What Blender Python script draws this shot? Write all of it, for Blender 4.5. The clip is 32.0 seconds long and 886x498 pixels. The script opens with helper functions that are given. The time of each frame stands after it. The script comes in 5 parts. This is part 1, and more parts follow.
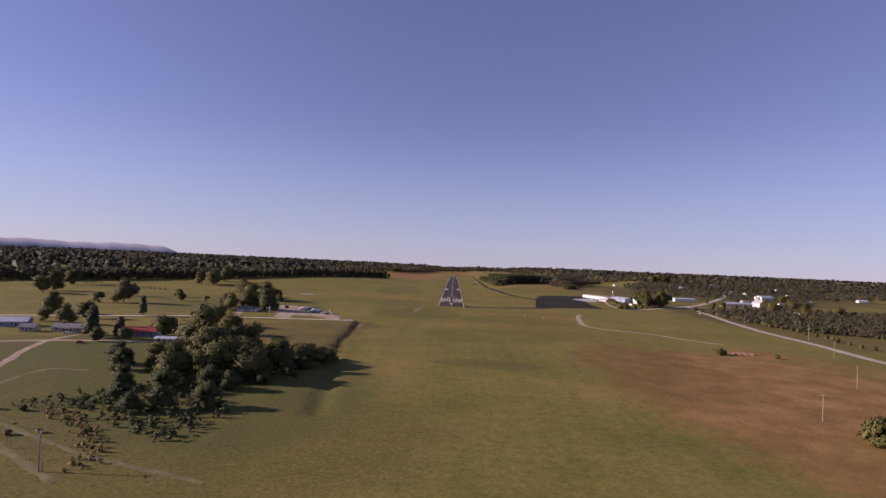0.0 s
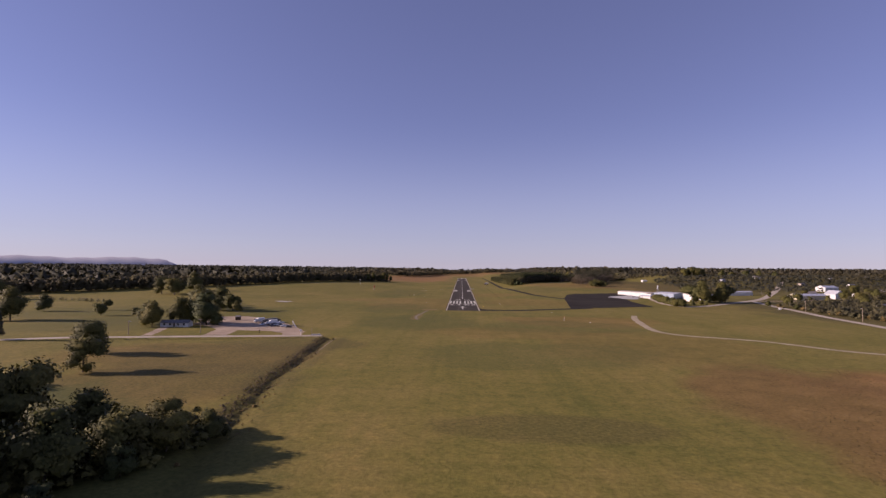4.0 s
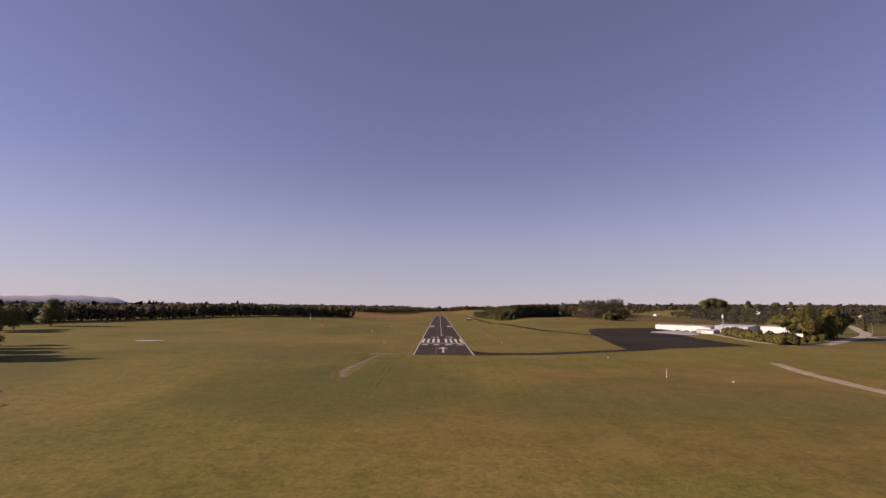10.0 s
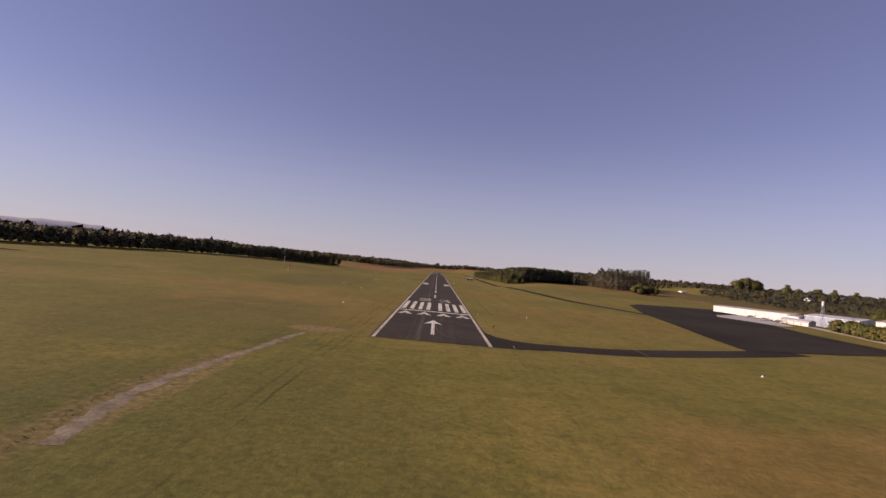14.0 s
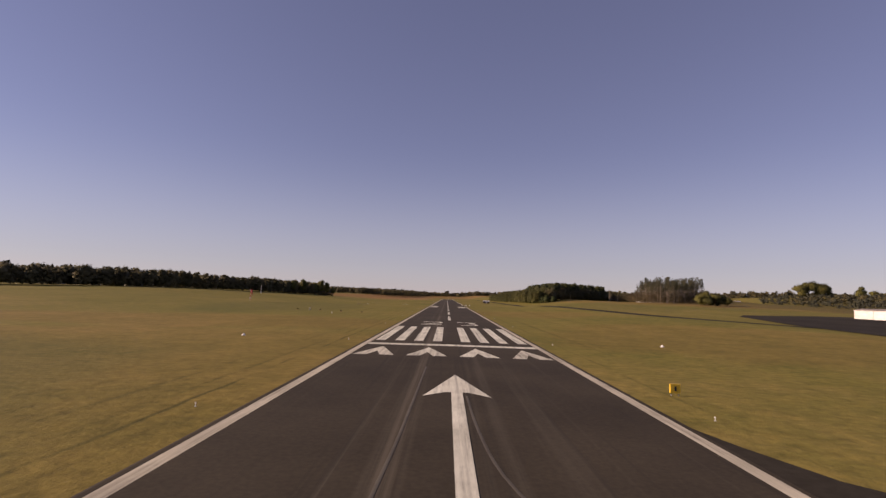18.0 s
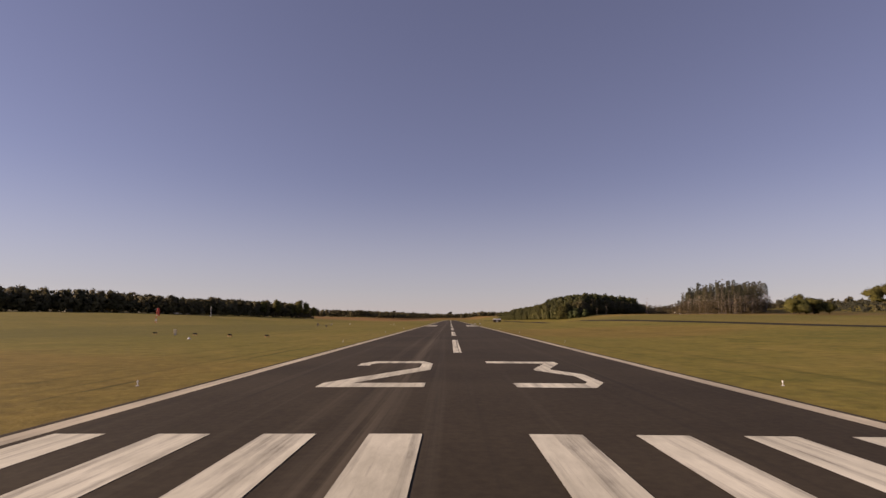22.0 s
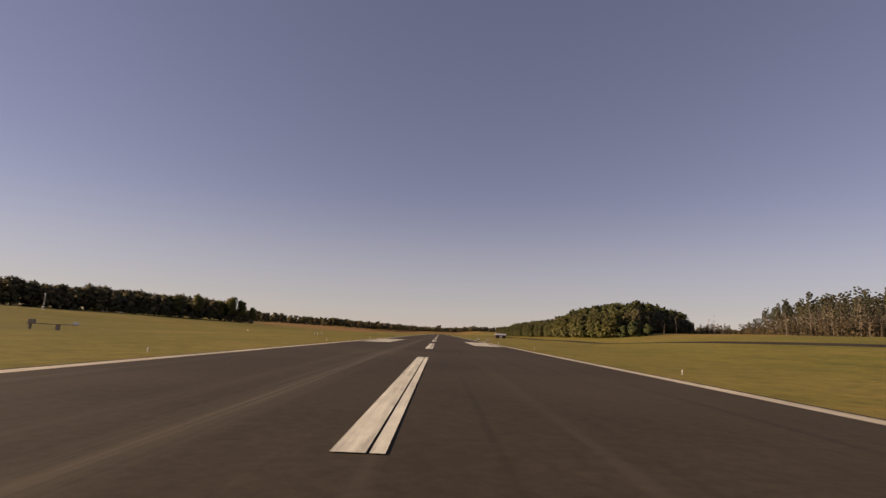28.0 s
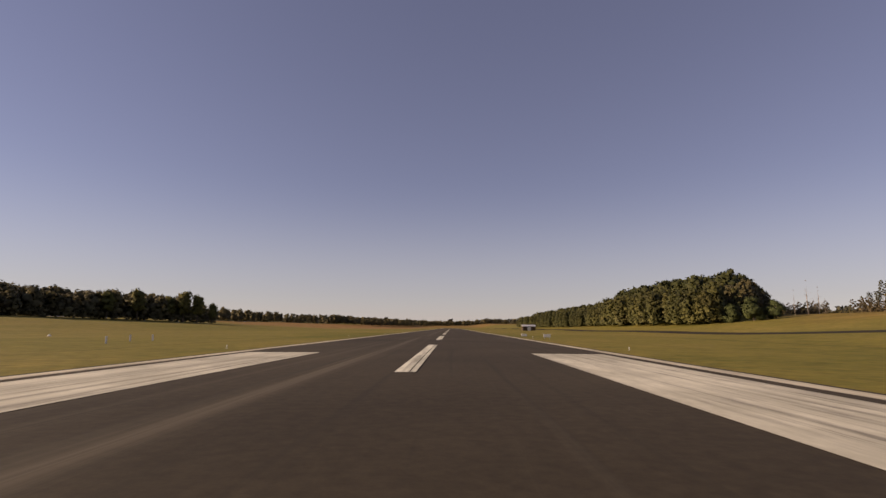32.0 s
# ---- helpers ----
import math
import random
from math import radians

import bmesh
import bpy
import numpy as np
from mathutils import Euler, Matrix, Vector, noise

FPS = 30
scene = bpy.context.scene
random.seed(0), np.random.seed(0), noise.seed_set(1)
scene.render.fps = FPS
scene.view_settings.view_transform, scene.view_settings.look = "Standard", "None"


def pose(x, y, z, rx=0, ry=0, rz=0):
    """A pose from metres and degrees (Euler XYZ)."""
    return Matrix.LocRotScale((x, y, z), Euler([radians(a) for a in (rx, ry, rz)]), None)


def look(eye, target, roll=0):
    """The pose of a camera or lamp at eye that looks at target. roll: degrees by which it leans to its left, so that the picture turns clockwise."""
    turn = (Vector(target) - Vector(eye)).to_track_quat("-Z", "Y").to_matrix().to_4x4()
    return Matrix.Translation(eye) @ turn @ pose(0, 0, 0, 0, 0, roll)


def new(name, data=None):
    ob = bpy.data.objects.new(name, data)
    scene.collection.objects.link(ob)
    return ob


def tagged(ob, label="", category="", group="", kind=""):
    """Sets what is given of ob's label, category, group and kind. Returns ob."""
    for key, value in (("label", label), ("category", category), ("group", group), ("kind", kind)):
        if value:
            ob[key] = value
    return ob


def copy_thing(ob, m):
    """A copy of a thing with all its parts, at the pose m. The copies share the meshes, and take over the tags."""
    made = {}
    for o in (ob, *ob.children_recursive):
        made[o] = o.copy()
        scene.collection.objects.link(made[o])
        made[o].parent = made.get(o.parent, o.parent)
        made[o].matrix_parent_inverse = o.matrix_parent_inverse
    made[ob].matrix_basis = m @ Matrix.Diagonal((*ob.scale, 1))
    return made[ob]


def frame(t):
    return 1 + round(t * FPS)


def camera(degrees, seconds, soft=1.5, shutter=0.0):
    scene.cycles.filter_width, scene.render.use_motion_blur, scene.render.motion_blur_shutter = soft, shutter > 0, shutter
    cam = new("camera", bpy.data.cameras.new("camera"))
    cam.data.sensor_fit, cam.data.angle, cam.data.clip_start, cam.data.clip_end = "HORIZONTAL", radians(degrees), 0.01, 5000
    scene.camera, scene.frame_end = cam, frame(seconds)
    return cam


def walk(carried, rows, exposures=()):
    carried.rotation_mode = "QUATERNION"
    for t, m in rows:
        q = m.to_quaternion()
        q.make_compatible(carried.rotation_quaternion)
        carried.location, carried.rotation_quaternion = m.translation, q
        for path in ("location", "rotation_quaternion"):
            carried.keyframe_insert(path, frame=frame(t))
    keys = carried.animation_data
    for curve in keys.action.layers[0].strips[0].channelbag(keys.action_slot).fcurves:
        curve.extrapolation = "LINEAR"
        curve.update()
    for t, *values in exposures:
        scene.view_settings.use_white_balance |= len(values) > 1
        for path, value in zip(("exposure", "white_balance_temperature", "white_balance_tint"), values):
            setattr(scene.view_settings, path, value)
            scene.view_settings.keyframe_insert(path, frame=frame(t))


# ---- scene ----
# World: x to the right of the runway, y along it from its threshold, z up, metres.
cam = camera(79.25, 32.0, soft=1.4)
# seconds, x, y, z, yaw to the left, pitch up, lean to the left
PATH = [
    (0, 1.57, -710.93, 49.39, 1.29, 1.56, 2.60),
    (0.5, 1.17, -693.35, 47.91, 1.16, 1.02, 0.97),
    (1, 0.77, -675.77, 46.44, 1.34, 0.77, 0.69),
    (1.5, 0.40, -658.17, 44.97, 1.80, 0.97, 1.76),
    (2, 0.05, -640.56, 43.52, 1.96, 1.07, 2.18),
    (2.5, -0.28, -622.94, 42.08, 1.86, 1.41, 2.08),
    (3, -0.60, -605.28, 40.65, 1.74, 1.75, 1.19),
    (3.5, -0.93, -587.60, 39.23, 1.81, 2.15, 0.83),
    (5.5, -2.62, -516.43, 33.53, 2.70, 1.55, -0.74),
    (6, -2.94, -498.47, 32.07, 2.28, 1.83, -1.47),
    (6.5, -3.13, -480.42, 30.57, 1.56, 2.03, -1.86),
    (7, -3.19, -462.30, 29.09, 1.36, 2.23, -1.48),
    (7.5, -3.16, -444.14, 27.66, 1.17, 2.44, -0.48),
    (8, -3.05, -425.98, 26.32, 0.74, 2.91, 0.02),
    (8.5, -2.90, -407.83, 25.11, 0.57, 3.41, 0.33),
    (9, -2.72, -389.79, 24.07, 0.66, 3.72, 2.19),
    (9.5, -2.53, -371.92, 23.21, -0.01, 5.31, 1.66),
    (10, -2.34, -354.31, 22.56, -0.37, 6.36, 0.39),
    (10.5, -2.16, -337.02, 22.14, -0.53, 6.46, -1.52),
    (11, -1.97, -320.05, 21.86, -0.62, 6.19, -1.91),
    (11.5, -1.74, -303.36, 21.65, -0.34, 6.05, -0.81),
    (12, -1.44, -286.92, 21.41, 0.05, 5.65, -0.03),
    (12.5, -1.07, -270.70, 21.07, 0.20, 5.40, 0.68),
    (13, -0.70, -254.64, 20.57, 0.17, 4.76, 2.28),
    (13.5, -0.40, -238.67, 19.85, 0.02, 2.77, 4.48),
    (14, -0.25, -222.74, 18.86, -0.40, 1.91, 5.19),
    (14.5, -0.33, -206.78, 17.58, -0.79, 1.67, 4.87),
    (16.5, -1.20, -142.54, 11.62, -0.90, 3.34, 1.76),
    (17, -1.23, -126.38, 10.40, -0.61, 4.08, -0.22),
    (18, -1.11, -94.08, 8.41, 0.59, 5.06, 1.81),
    (18.5, -1.03, -77.95, 7.63, 0.67, 5.25, 2.31),
    (19, -0.96, -61.87, 6.96, 0.93, 5.26, 3.96),
    (20, -0.87, -29.80, 5.80, 0.74, 5.44, 2.92),
    (21, -0.86, 2.06, 4.72, 0.57, 6.45, 1.09),
    (21.5, -0.86, 17.86, 4.25, 0.67, 6.72, 0.07),
    (22, -0.83, 33.56, 3.86, 0.77, 7.45, 0.09),
    (22.5, -0.76, 49.11, 3.57, 0.85, 7.58, 0.44),
    (23, -0.64, 64.49, 3.35, 1.05, 7.64, 0.81),
    (23.5, -0.48, 79.67, 3.19, 1.07, 8.14, 0.98),
    (24, -0.28, 94.60, 3.03, 0.92, 8.54, 1.51),
    (24.5, -0.04, 109.26, 2.87, 0.81, 8.69, 1.15),
    (25, 0.21, 123.69, 2.71, 0.33, 8.36, 2.15),
    (25.5, 0.47, 137.93, 2.55, 0.37, 8.77, 2.04),
    (27.5, 1.20, 193.55, 2.20, 0.14, 8.88, 3.64),
    (28, 1.28, 207.08, 2.14, 0.00, 8.97, 2.50),
    (28.5, 1.33, 220.42, 2.05, 0.10, 8.75, 1.62),
    (29, 1.35, 233.65, 1.95, -0.07, 8.72, 0.30),
    (30, 1.43, 260.18, 1.83, -0.42, 8.71, 1.40),
    (30.5, 1.53, 273.65, 1.84, 0.05, 7.91, 1.32),
    (31, 1.67, 287.25, 1.88, 1.14, 8.22, 1.58),
    (32, 2.00, 314.70, 2.04, 0.93, 8.33, 0.32),
]


def flown(t, x, y, z, yaw, pitch, lean):
    a, p = radians(yaw), radians(pitch)
    eye = Vector((x, y, z))
    return t, look(eye, eye + Vector((-math.sin(a) * math.cos(p), math.cos(a) * math.cos(p), math.sin(p))), lean)


walk(cam, [flown(*row) for row in PATH], exposures=[(0, 0.36, 6050, 45), (4, 0.37, 6200, 46), (8, 0.34, 6450, 46), (10, 0.33, 6850, 43), (12.5, 0.32, 6950, 42), (14.5, 0.32, 6750, 42), (17, 0.33, 6850, 40), (18, 0.34, 7200, 39), (19, 0.34, 7150, 39), (20, 0.35, 6950, 39), (21.5, 0.35, 7250, 37), (24, 0.36, 8150, 34), (30, 0.38, 8100, 32), (32, 0.38, 7800, 32)])

# ---- light ----
SUN_EL, SUN_AZ = radians(20), radians(182)   # azimuth of the sun, counted from +x
sky_world = bpy.data.worlds.new("sky")
scene.world = sky_world
sky_world.use_nodes = True
wn = sky_world.node_tree
sky = wn.nodes.new("ShaderNodeTexSky")
sky.sky_type, sky.sun_disc = "NISHITA", False
sky.sun_elevation, sky.sun_rotation = SUN_EL, math.pi / 2 - SUN_AZ
sky.air_density, sky.dust_density, sky.ozone_density = 1.0, 0.0, 4.2
air = wn.nodes.new("ShaderNodeHueSaturation")
air.inputs["Hue"].default_value, air.inputs["Saturation"].default_value = 0.510, 0.82
wn.links.new(sky.outputs[0], air.inputs["Color"])
haze = wn.nodes.new("ShaderNodeMix")
haze.data_type = "RGBA"
haze.inputs[0].default_value, haze.inputs[7].default_value = 0.2, (1.5, 2.1, 3.3, 1)
wn.links.new(air.outputs["Color"], haze.inputs[6])
# pale haze low over the horizon
aim, low_, near_, veil = (wn.nodes.new("ShaderNode" + k) for k in ("TexCoord", "SeparateXYZ", "MapRange", "Mix"))
wn.links.new(aim.outputs["Generated"], low_.inputs[0])
wn.links.new(low_.outputs[2], near_.inputs[0])
near_.interpolation_type = "SMOOTHERSTEP"
for k, v in zip((1, 2, 3, 4), (-0.05, 0.30, 0.5, 0.0)):
    near_.inputs[k].default_value = v
veil.data_type = "RGBA"
veil.inputs[7].default_value = (4.5, 5.2, 5.6, 1)
wn.links.new(near_.outputs[0], veil.inputs[0])
wn.links.new(haze.outputs[2], veil.inputs[6])
wn.links.new(veil.outputs[2], wn.nodes["Background"].inputs[0])
wn.nodes["Background"].inputs[1].default_value = 0.076
sun_lamp = bpy.data.lights.new("sun", "SUN")
sun_lamp.energy, sun_lamp.angle, sun_lamp.color = 4.8, radians(0.53), (1.0, 0.905, 0.66)
sun_ob = new("sun", sun_lamp)
sun_dir = Vector((math.cos(SUN_AZ) * math.cos(SUN_EL), math.sin(SUN_AZ) * math.cos(SUN_EL), math.sin(SUN_EL)))
sun_ob.matrix_world = look(sun_dir * 100, (0, 0, 0))


# ---- materials ----
def nodes_of(name, rough=0.9, metal=0.0, spec=0.3):
    m = bpy.data.materials.new(name)
    m.use_nodes = True
    nt = m.node_tree
    b = nt.nodes["Principled BSDF"]
    b.inputs["Roughness"].default_value, b.inputs["Metallic"].default_value = rough, metal
    b.inputs["Specular IOR Level"].default_value = spec
    return m, nt, b


def node(nt, kind, **sets):
    n = nt.nodes.new(kind)
    for k, v in sets.items():
        setattr(n, k, v)
    return n


def place_coords(nt, scale=(1, 1, 1)):
    g = node(nt, "ShaderNodeNewGeometry")
    mp = node(nt, "ShaderNodeMapping")
    mp.inputs["Scale"].default_value = scale
    nt.links.new(g.outputs["Position"], mp.inputs["Vector"])
    return mp.outputs["Vector"]


def own_coords(nt, scale=(1, 1, 1)):
    g = node(nt, "ShaderNodeTexCoord")
    mp = node(nt, "ShaderNodeMapping")
    mp.inputs["Scale"].default_value = scale
    nt.links.new(g.outputs["Object"], mp.inputs["Vector"])
    return mp.outputs["Vector"]


def noise_of(nt, vec, scale, detail=4, rough=0.55, distort=0.0):
    n = node(nt, "ShaderNodeTexNoise")
    n.inputs["Scale"].default_value, n.inputs["Detail"].default_value = scale, detail
    n.inputs["Roughness"].default_value, n.inputs["Distortion"].default_value = rough, distort
    nt.links.new(vec, n.inputs["Vector"])
    return n.outputs["Fac"]


def ramp(nt, fac, stops):
    r = node(nt, "ShaderNodeValToRGB")
    els = r.color_ramp.elements
    while len(els) < len(stops):
        els.new(0.5)
    for e, (p, c) in zip(els, stops):
        e.position, e.color = p, (*c, 1)
    nt.links.new(fac, r.inputs["Fac"])
    return r.outputs["Color"]


def mix(nt, fac, a, b, how="MIX"):
    m = node(nt, "ShaderNodeMix", data_type="RGBA", blend_type=how)
    for sock, v in ((m.inputs[0], fac), (m.inputs[6], a), (m.inputs[7], b)):
        if isinstance(v, (int, float)):
            sock.default_value = v
        elif isinstance(v, tuple):
            sock.default_value = (*v, 1)
        else:
            nt.links.new(v, sock)
    return m.outputs[2]


def maths(nt, op, a, b=0.0, c=0.0):
    m = node(nt, "ShaderNodeMath", operation=op)
    for sock, v in zip(m.inputs, (a, b, c)):
        if isinstance(v, (int, float)):
            sock.default_value = v
        else:
            nt.links.new(v, sock)
    return m.outputs[0]


def bumped(nt, b, fac, strength, dist=0.05):
    n = node(nt, "ShaderNodeBump")
    n.inputs["Strength"].default_value, n.inputs["Distance"].default_value = strength, dist
    nt.links.new(fac, n.inputs["Height"])
    nt.links.new(n.outputs["Normal"], b.inputs["Normal"])


def surface(name, dark, light, scale=1.0, fine=8.0, rough=0.9, metal=0.0, spec=0.3, bump=0.2, world=False, stains=0.0, stretch=(1, 1, 1), vary=0.0):
    """Two tones mixed by a broad and a fine noise, with a little relief; vary: lighter and darker from object to object."""
    m, nt, b = nodes_of(name, rough, metal, spec)
    vec = place_coords(nt, stretch) if world else own_coords(nt, stretch)
    broad, grain = noise_of(nt, vec, scale), noise_of(nt, vec, scale * fine, 6, 0.6)
    fac = maths(nt, "MULTIPLY_ADD", grain, 0.5, maths(nt, "MULTIPLY", broad, 0.5))
    col = ramp(nt, fac, [(0.36, dark), (0.64, light)])
    if stains:
        st = ramp(nt, noise_of(nt, vec, scale * 0.35, 5, 0.65, 0.6), [(0.45, (1, 1, 1)), (0.7, (1 - stains,) * 3)])
        col = mix(nt, 1.0, col, st, "MULTIPLY")
    if vary:
        info = node(nt, "ShaderNodeObjectInfo")
        k = ramp(nt, info.outputs["Random"], [(0, (1 - vary,) * 3), (1, (1 + vary * 0.5,) * 3)])
        col = mix(nt, 1.0, col, k, "MULTIPLY")
    nt.links.new(col, b.inputs["Base Color"])
    if bump:
        bumped(nt, b, grain, bump)
    return m


def leaf_material(name, dark, light, dry=(0.16, 0.13, 0.04), dryness=0.25):
    m, nt, b = nodes_of(name, 0.75, 0, 0.25)
    g = node(nt, "ShaderNodeNewGeometry")
    info = node(nt, "ShaderNodeObjectInfo")
    col = ramp(nt, g.outputs["Random Per Island"], [(0, dark), (1, light)])
    tone = ramp(nt, noise_of(nt, place_coords(nt), 0.06, 3), [(0.35, (0.7, 0.75, 0.7)), (0.65, (1.2, 1.15, 1.0))])
    col = mix(nt, 1.0, col, tone, "MULTIPLY")
    k = ramp(nt, info.outputs["Random"], [(0, (0.8, 0.85, 0.8)), (1, (1.2, 1.1, 0.95))])
    col = mix(nt, 1.0, col, k, "MULTIPLY")
    pick = ramp(nt, noise_of(nt, place_coords(nt), 0.11, 2), [(0.5, (0, 0, 0)), (0.72, (dryness,) * 3)])
    col = mix(nt, pick, col, dry)
    nt.links.new(col, b.inputs["Base Color"])
    b.inputs["Transmission Weight"].default_value = 0.0
    return m


def blotch(nt, pos, cx, cy, rx, ry, wobble):
    """1 inside an uneven patch round (cx, cy), fading to 0 at its rim."""
    s = node(nt, "ShaderNodeSeparateXYZ")
    nt.links.new(pos, s.inputs[0])
    dx = maths(nt, "DIVIDE", maths(nt, "SUBTRACT", s.outputs[0], cx), rx)
    dy = maths(nt, "DIVIDE", maths(nt, "SUBTRACT", s.outputs[1], cy), ry)
    d = maths(nt, "SQRT", maths(nt, "ADD", maths(nt, "MULTIPLY", dx, dx), maths(nt, "MULTIPLY", dy, dy)))
    d = maths(nt, "ADD", d, maths(nt, "MULTIPLY", maths(nt, "SUBTRACT", wobble, 0.5), 1.1))
    m = node(nt, "ShaderNodeMapRange", interpolation_type="SMOOTHSTEP")
    nt.links.new(d, m.inputs[0])
    for i, v in zip((1, 2, 3, 4), (0.75, 1.1, 1.0, 0.0)):
        m.inputs[i].default_value = v
    return m.outputs[0]


def ground_material():
    m, nt, b = nodes_of("grassland", 0.95, 0, 0.1)
    pos = place_coords(nt)
    broad = noise_of(nt, pos, 0.012, 4, 0.55, 0.4)
    mid = noise_of(nt, pos, 0.07, 5, 0.6)
    fine = noise_of(nt, pos, 0.9, 6, 0.65)
    streak = noise_of(nt, place_coords(nt, (0.012, 0.16, 1)), 1.0, 5, 0.6, 0.3)
    mown = noise_of(nt, place_coords(nt, (0.22, 0.003, 1)), 1.0, 4, 0.6, 0.15)
    f = maths(nt, "ADD", maths(nt, "MULTIPLY", broad, 0.50), maths(nt, "MULTIPLY", streak, 0.12))
    f = maths(nt, "MULTIPLY_ADD", mown, 0.20, f)
    f = maths(nt, "MULTIPLY_ADD", mid, 0.25, f)
    col = ramp(nt, f, [(0.34, (0.106, 0.108, 0.022)), (0.52, (0.172, 0.146, 0.033)), (0.70, (0.242, 0.180, 0.052))])
    col = mix(nt, 0.45, col, ramp(nt, fine, [(0.3, (0.4, 0.4, 0.4)), (0.7, (1.5, 1.5, 1.5))]), "MULTIPLY")
    tuft = noise_of(nt, pos, 0.28, 6, 0.7, 0.5)
    col = mix(nt, 0.4, col, ramp(nt, tuft, [(0.36, (0.55, 0.62, 0.5)), (0.5, (1, 1, 1)), (0.66, (1.35, 1.25, 1.1))]), "MULTIPLY")
    # dark mower tracks along the runway
    track = noise_of(nt, place_coords(nt, (0.42, 0.0022, 1)), 1.0, 3, 0.5, 0.1)
    wob = noise_of(nt, pos, 0.02, 5, 0.6)
    col = mix(nt, blotch(nt, pos, 0, 460, 80, 560, wob), col, mix(nt, 1.0, col, ramp(nt, track, [(0.32, (0.70, 0.73, 0.70)), (0.39, (1, 1, 1))]), "MULTIPLY"))
    soil = ramp(nt, maths(nt, "MULTIPLY_ADD", fine, 0.4, maths(nt, "MULTIPLY", mid, 0.6)), [(0.3, (0.120, 0.070, 0.022)), (0.55, (0.255, 0.145, 0.047)), (0.75, (0.34, 0.215, 0.080))])
    for cx, cy, rx, ry, k in ((-115, -345, 60, 40, 0.4), (-105, -410, 45, 30, 0.3), (330, 430, 110, 170, 0.5), (103, -432, 34, 85, 0.8), (45, 190, 40, 50, 0.35), (215, 470, 110, 120, 0.5), (-75, 60, 70, 40, 0.35), (150, -500, 75, 140, 0.9), (200, -430, 60, 90, 0.55), (95, -300, 60, 60, 0.25), (-45, -25, 60, 60, 0.3), (70, 30, 50, 60, 0.3), (85, -175, 60, 45, 0.45), (30, -250, 60, 30, 0.25)):
        col = mix(nt, maths(nt, "MULTIPLY", blotch(nt, pos, cx, cy, rx, ry, wob), k), col, soil)
    clay = ramp(nt, mid, [(0.3, (0.20, 0.105, 0.034)), (0.5, (0.27, 0.145, 0.052)), (0.7, (0.34, 0.20, 0.08))])
    clay = mix(nt, 0.6, clay, ramp(nt, fine, [(0.32, (0.5, 0.5, 0.5)), (0.66, (1.35, 1.35, 1.35))]), "MULTIPLY")
    for cx, cy, rx, ry, k in ((197, -362, 20, 16, 0.8), (165, -440, 55, 65, 0.7), (125, -505, 38, 50, 0.6), (-150, 1500, 120, 560, 0.85), (-170, 1080, 140, 300, 0.8), (-60, 2300, 330, 560, 0.7)):
        col = mix(nt, maths(nt, "MULTIPLY", blotch(nt, pos, cx, cy, rx, ry, wob), k), col, clay)
    scrub = ramp(nt, fine, [(0.3, (0.04, 0.045, 0.014)), (0.7, (0.16, 0.12, 0.04))])
    for cx, cy, rx, ry, k in ((-105, -345, 50, 45, 0.45), (-85, -310, 40, 25, 0.5), (-95, -395, 40, 30, 0.4), (-70, -560, 80, 60, 0.5), (330, -200, 60, 200, 0.6), (450, -40, 190, 190, 0.85), (560, 420, 330, 240, 0.75), (-67, -350, 9, 75, 0.45), (-58, -460, 12, 70, 0.4), (105, -430, 38, 85, 0.3), (20, -440, 30, 12, 0.5), (-215, -440, 40, 25, 0.6)):
        col = mix(nt, maths(nt, "MULTIPLY", blotch(nt, pos, cx, cy, rx, ry, wob), k), col, scrub)
    lawn = ramp(nt, fine, [(0.3, (0.064, 0.073, 0.018)), (0.7, (0.124, 0.120, 0.034))])
    for cx, cy, rx, ry, k in ((-150, -480, 95, 75, 0.9), (-240, -150, 120, 90, 0.45), (-60, -520, 40, 70, 0.7), (-110, -560, 40, 30, 0.5), (-30, -190, 45, 60, 0.5), (-60, -70, 35, 60, 0.45), (60, -210, 60, 40, 0.4), (-230, -230, 60, 50, 0.5), (30, -330, 60, 40, 0.4), (-90, 230, 40, 120, 0.45), (120, 300, 40, 90, 0.35)):
        col = mix(nt, maths(nt, "MULTIPLY", blotch(nt, pos, cx, cy, rx, ry, wob), k), col, lawn)
    # ruts beside the runway and straw-coloured scars by its end
    s = node(nt, "ShaderNodeSeparateXYZ")
    nt.links.new(pos, s.inputs[0])
    side = maths(nt, "ADD", s.outputs[0], maths(nt, "MULTIPLY", maths(nt, "SUBTRACT", mid, 0.5), 1.6))
    for lane_x, wide, k in ((20.4, 0.35, 0.75), (22.6, 0.5, 0.45), (26.0, 0.6, 0.4), (-19.6, 0.4, 0.35)):
        off = maths(nt, "DIVIDE", maths(nt, "ABSOLUTE", maths(nt, "ADD", side, lane_x)), wide)
        rut = maths(nt, "SUBTRACT", 1.0, maths(nt, "MINIMUM", off, 1.0))
        worn = ramp(nt, noise_of(nt, place_coords(nt, (0.3, 0.045, 1)), 1.0, 4, 0.7), [(0.42, (0, 0, 0)), (0.56, (k,) * 3)])
        rut = maths(nt, "MULTIPLY", maths(nt, "MULTIPLY", rut, worn), blotch(nt, pos, 0, 0, 60, 230, wob))
        col = mix(nt, rut, col, (0.040, 0.042, 0.012))
    straw = ramp(nt, fine, [(0.35, (0.13, 0.085, 0.030)), (0.65, (0.33, 0.225, 0.105))])
    ragged = noise_of(nt, pos, 0.35, 6, 0.7)
    for cx, cy, rx, ry, k in ((-30, -82.3, 8, 5.5, 0.85), (-70, -33, 14, 3.5, 0.4), (-36, -150, 4.5, 32, 0.5)):
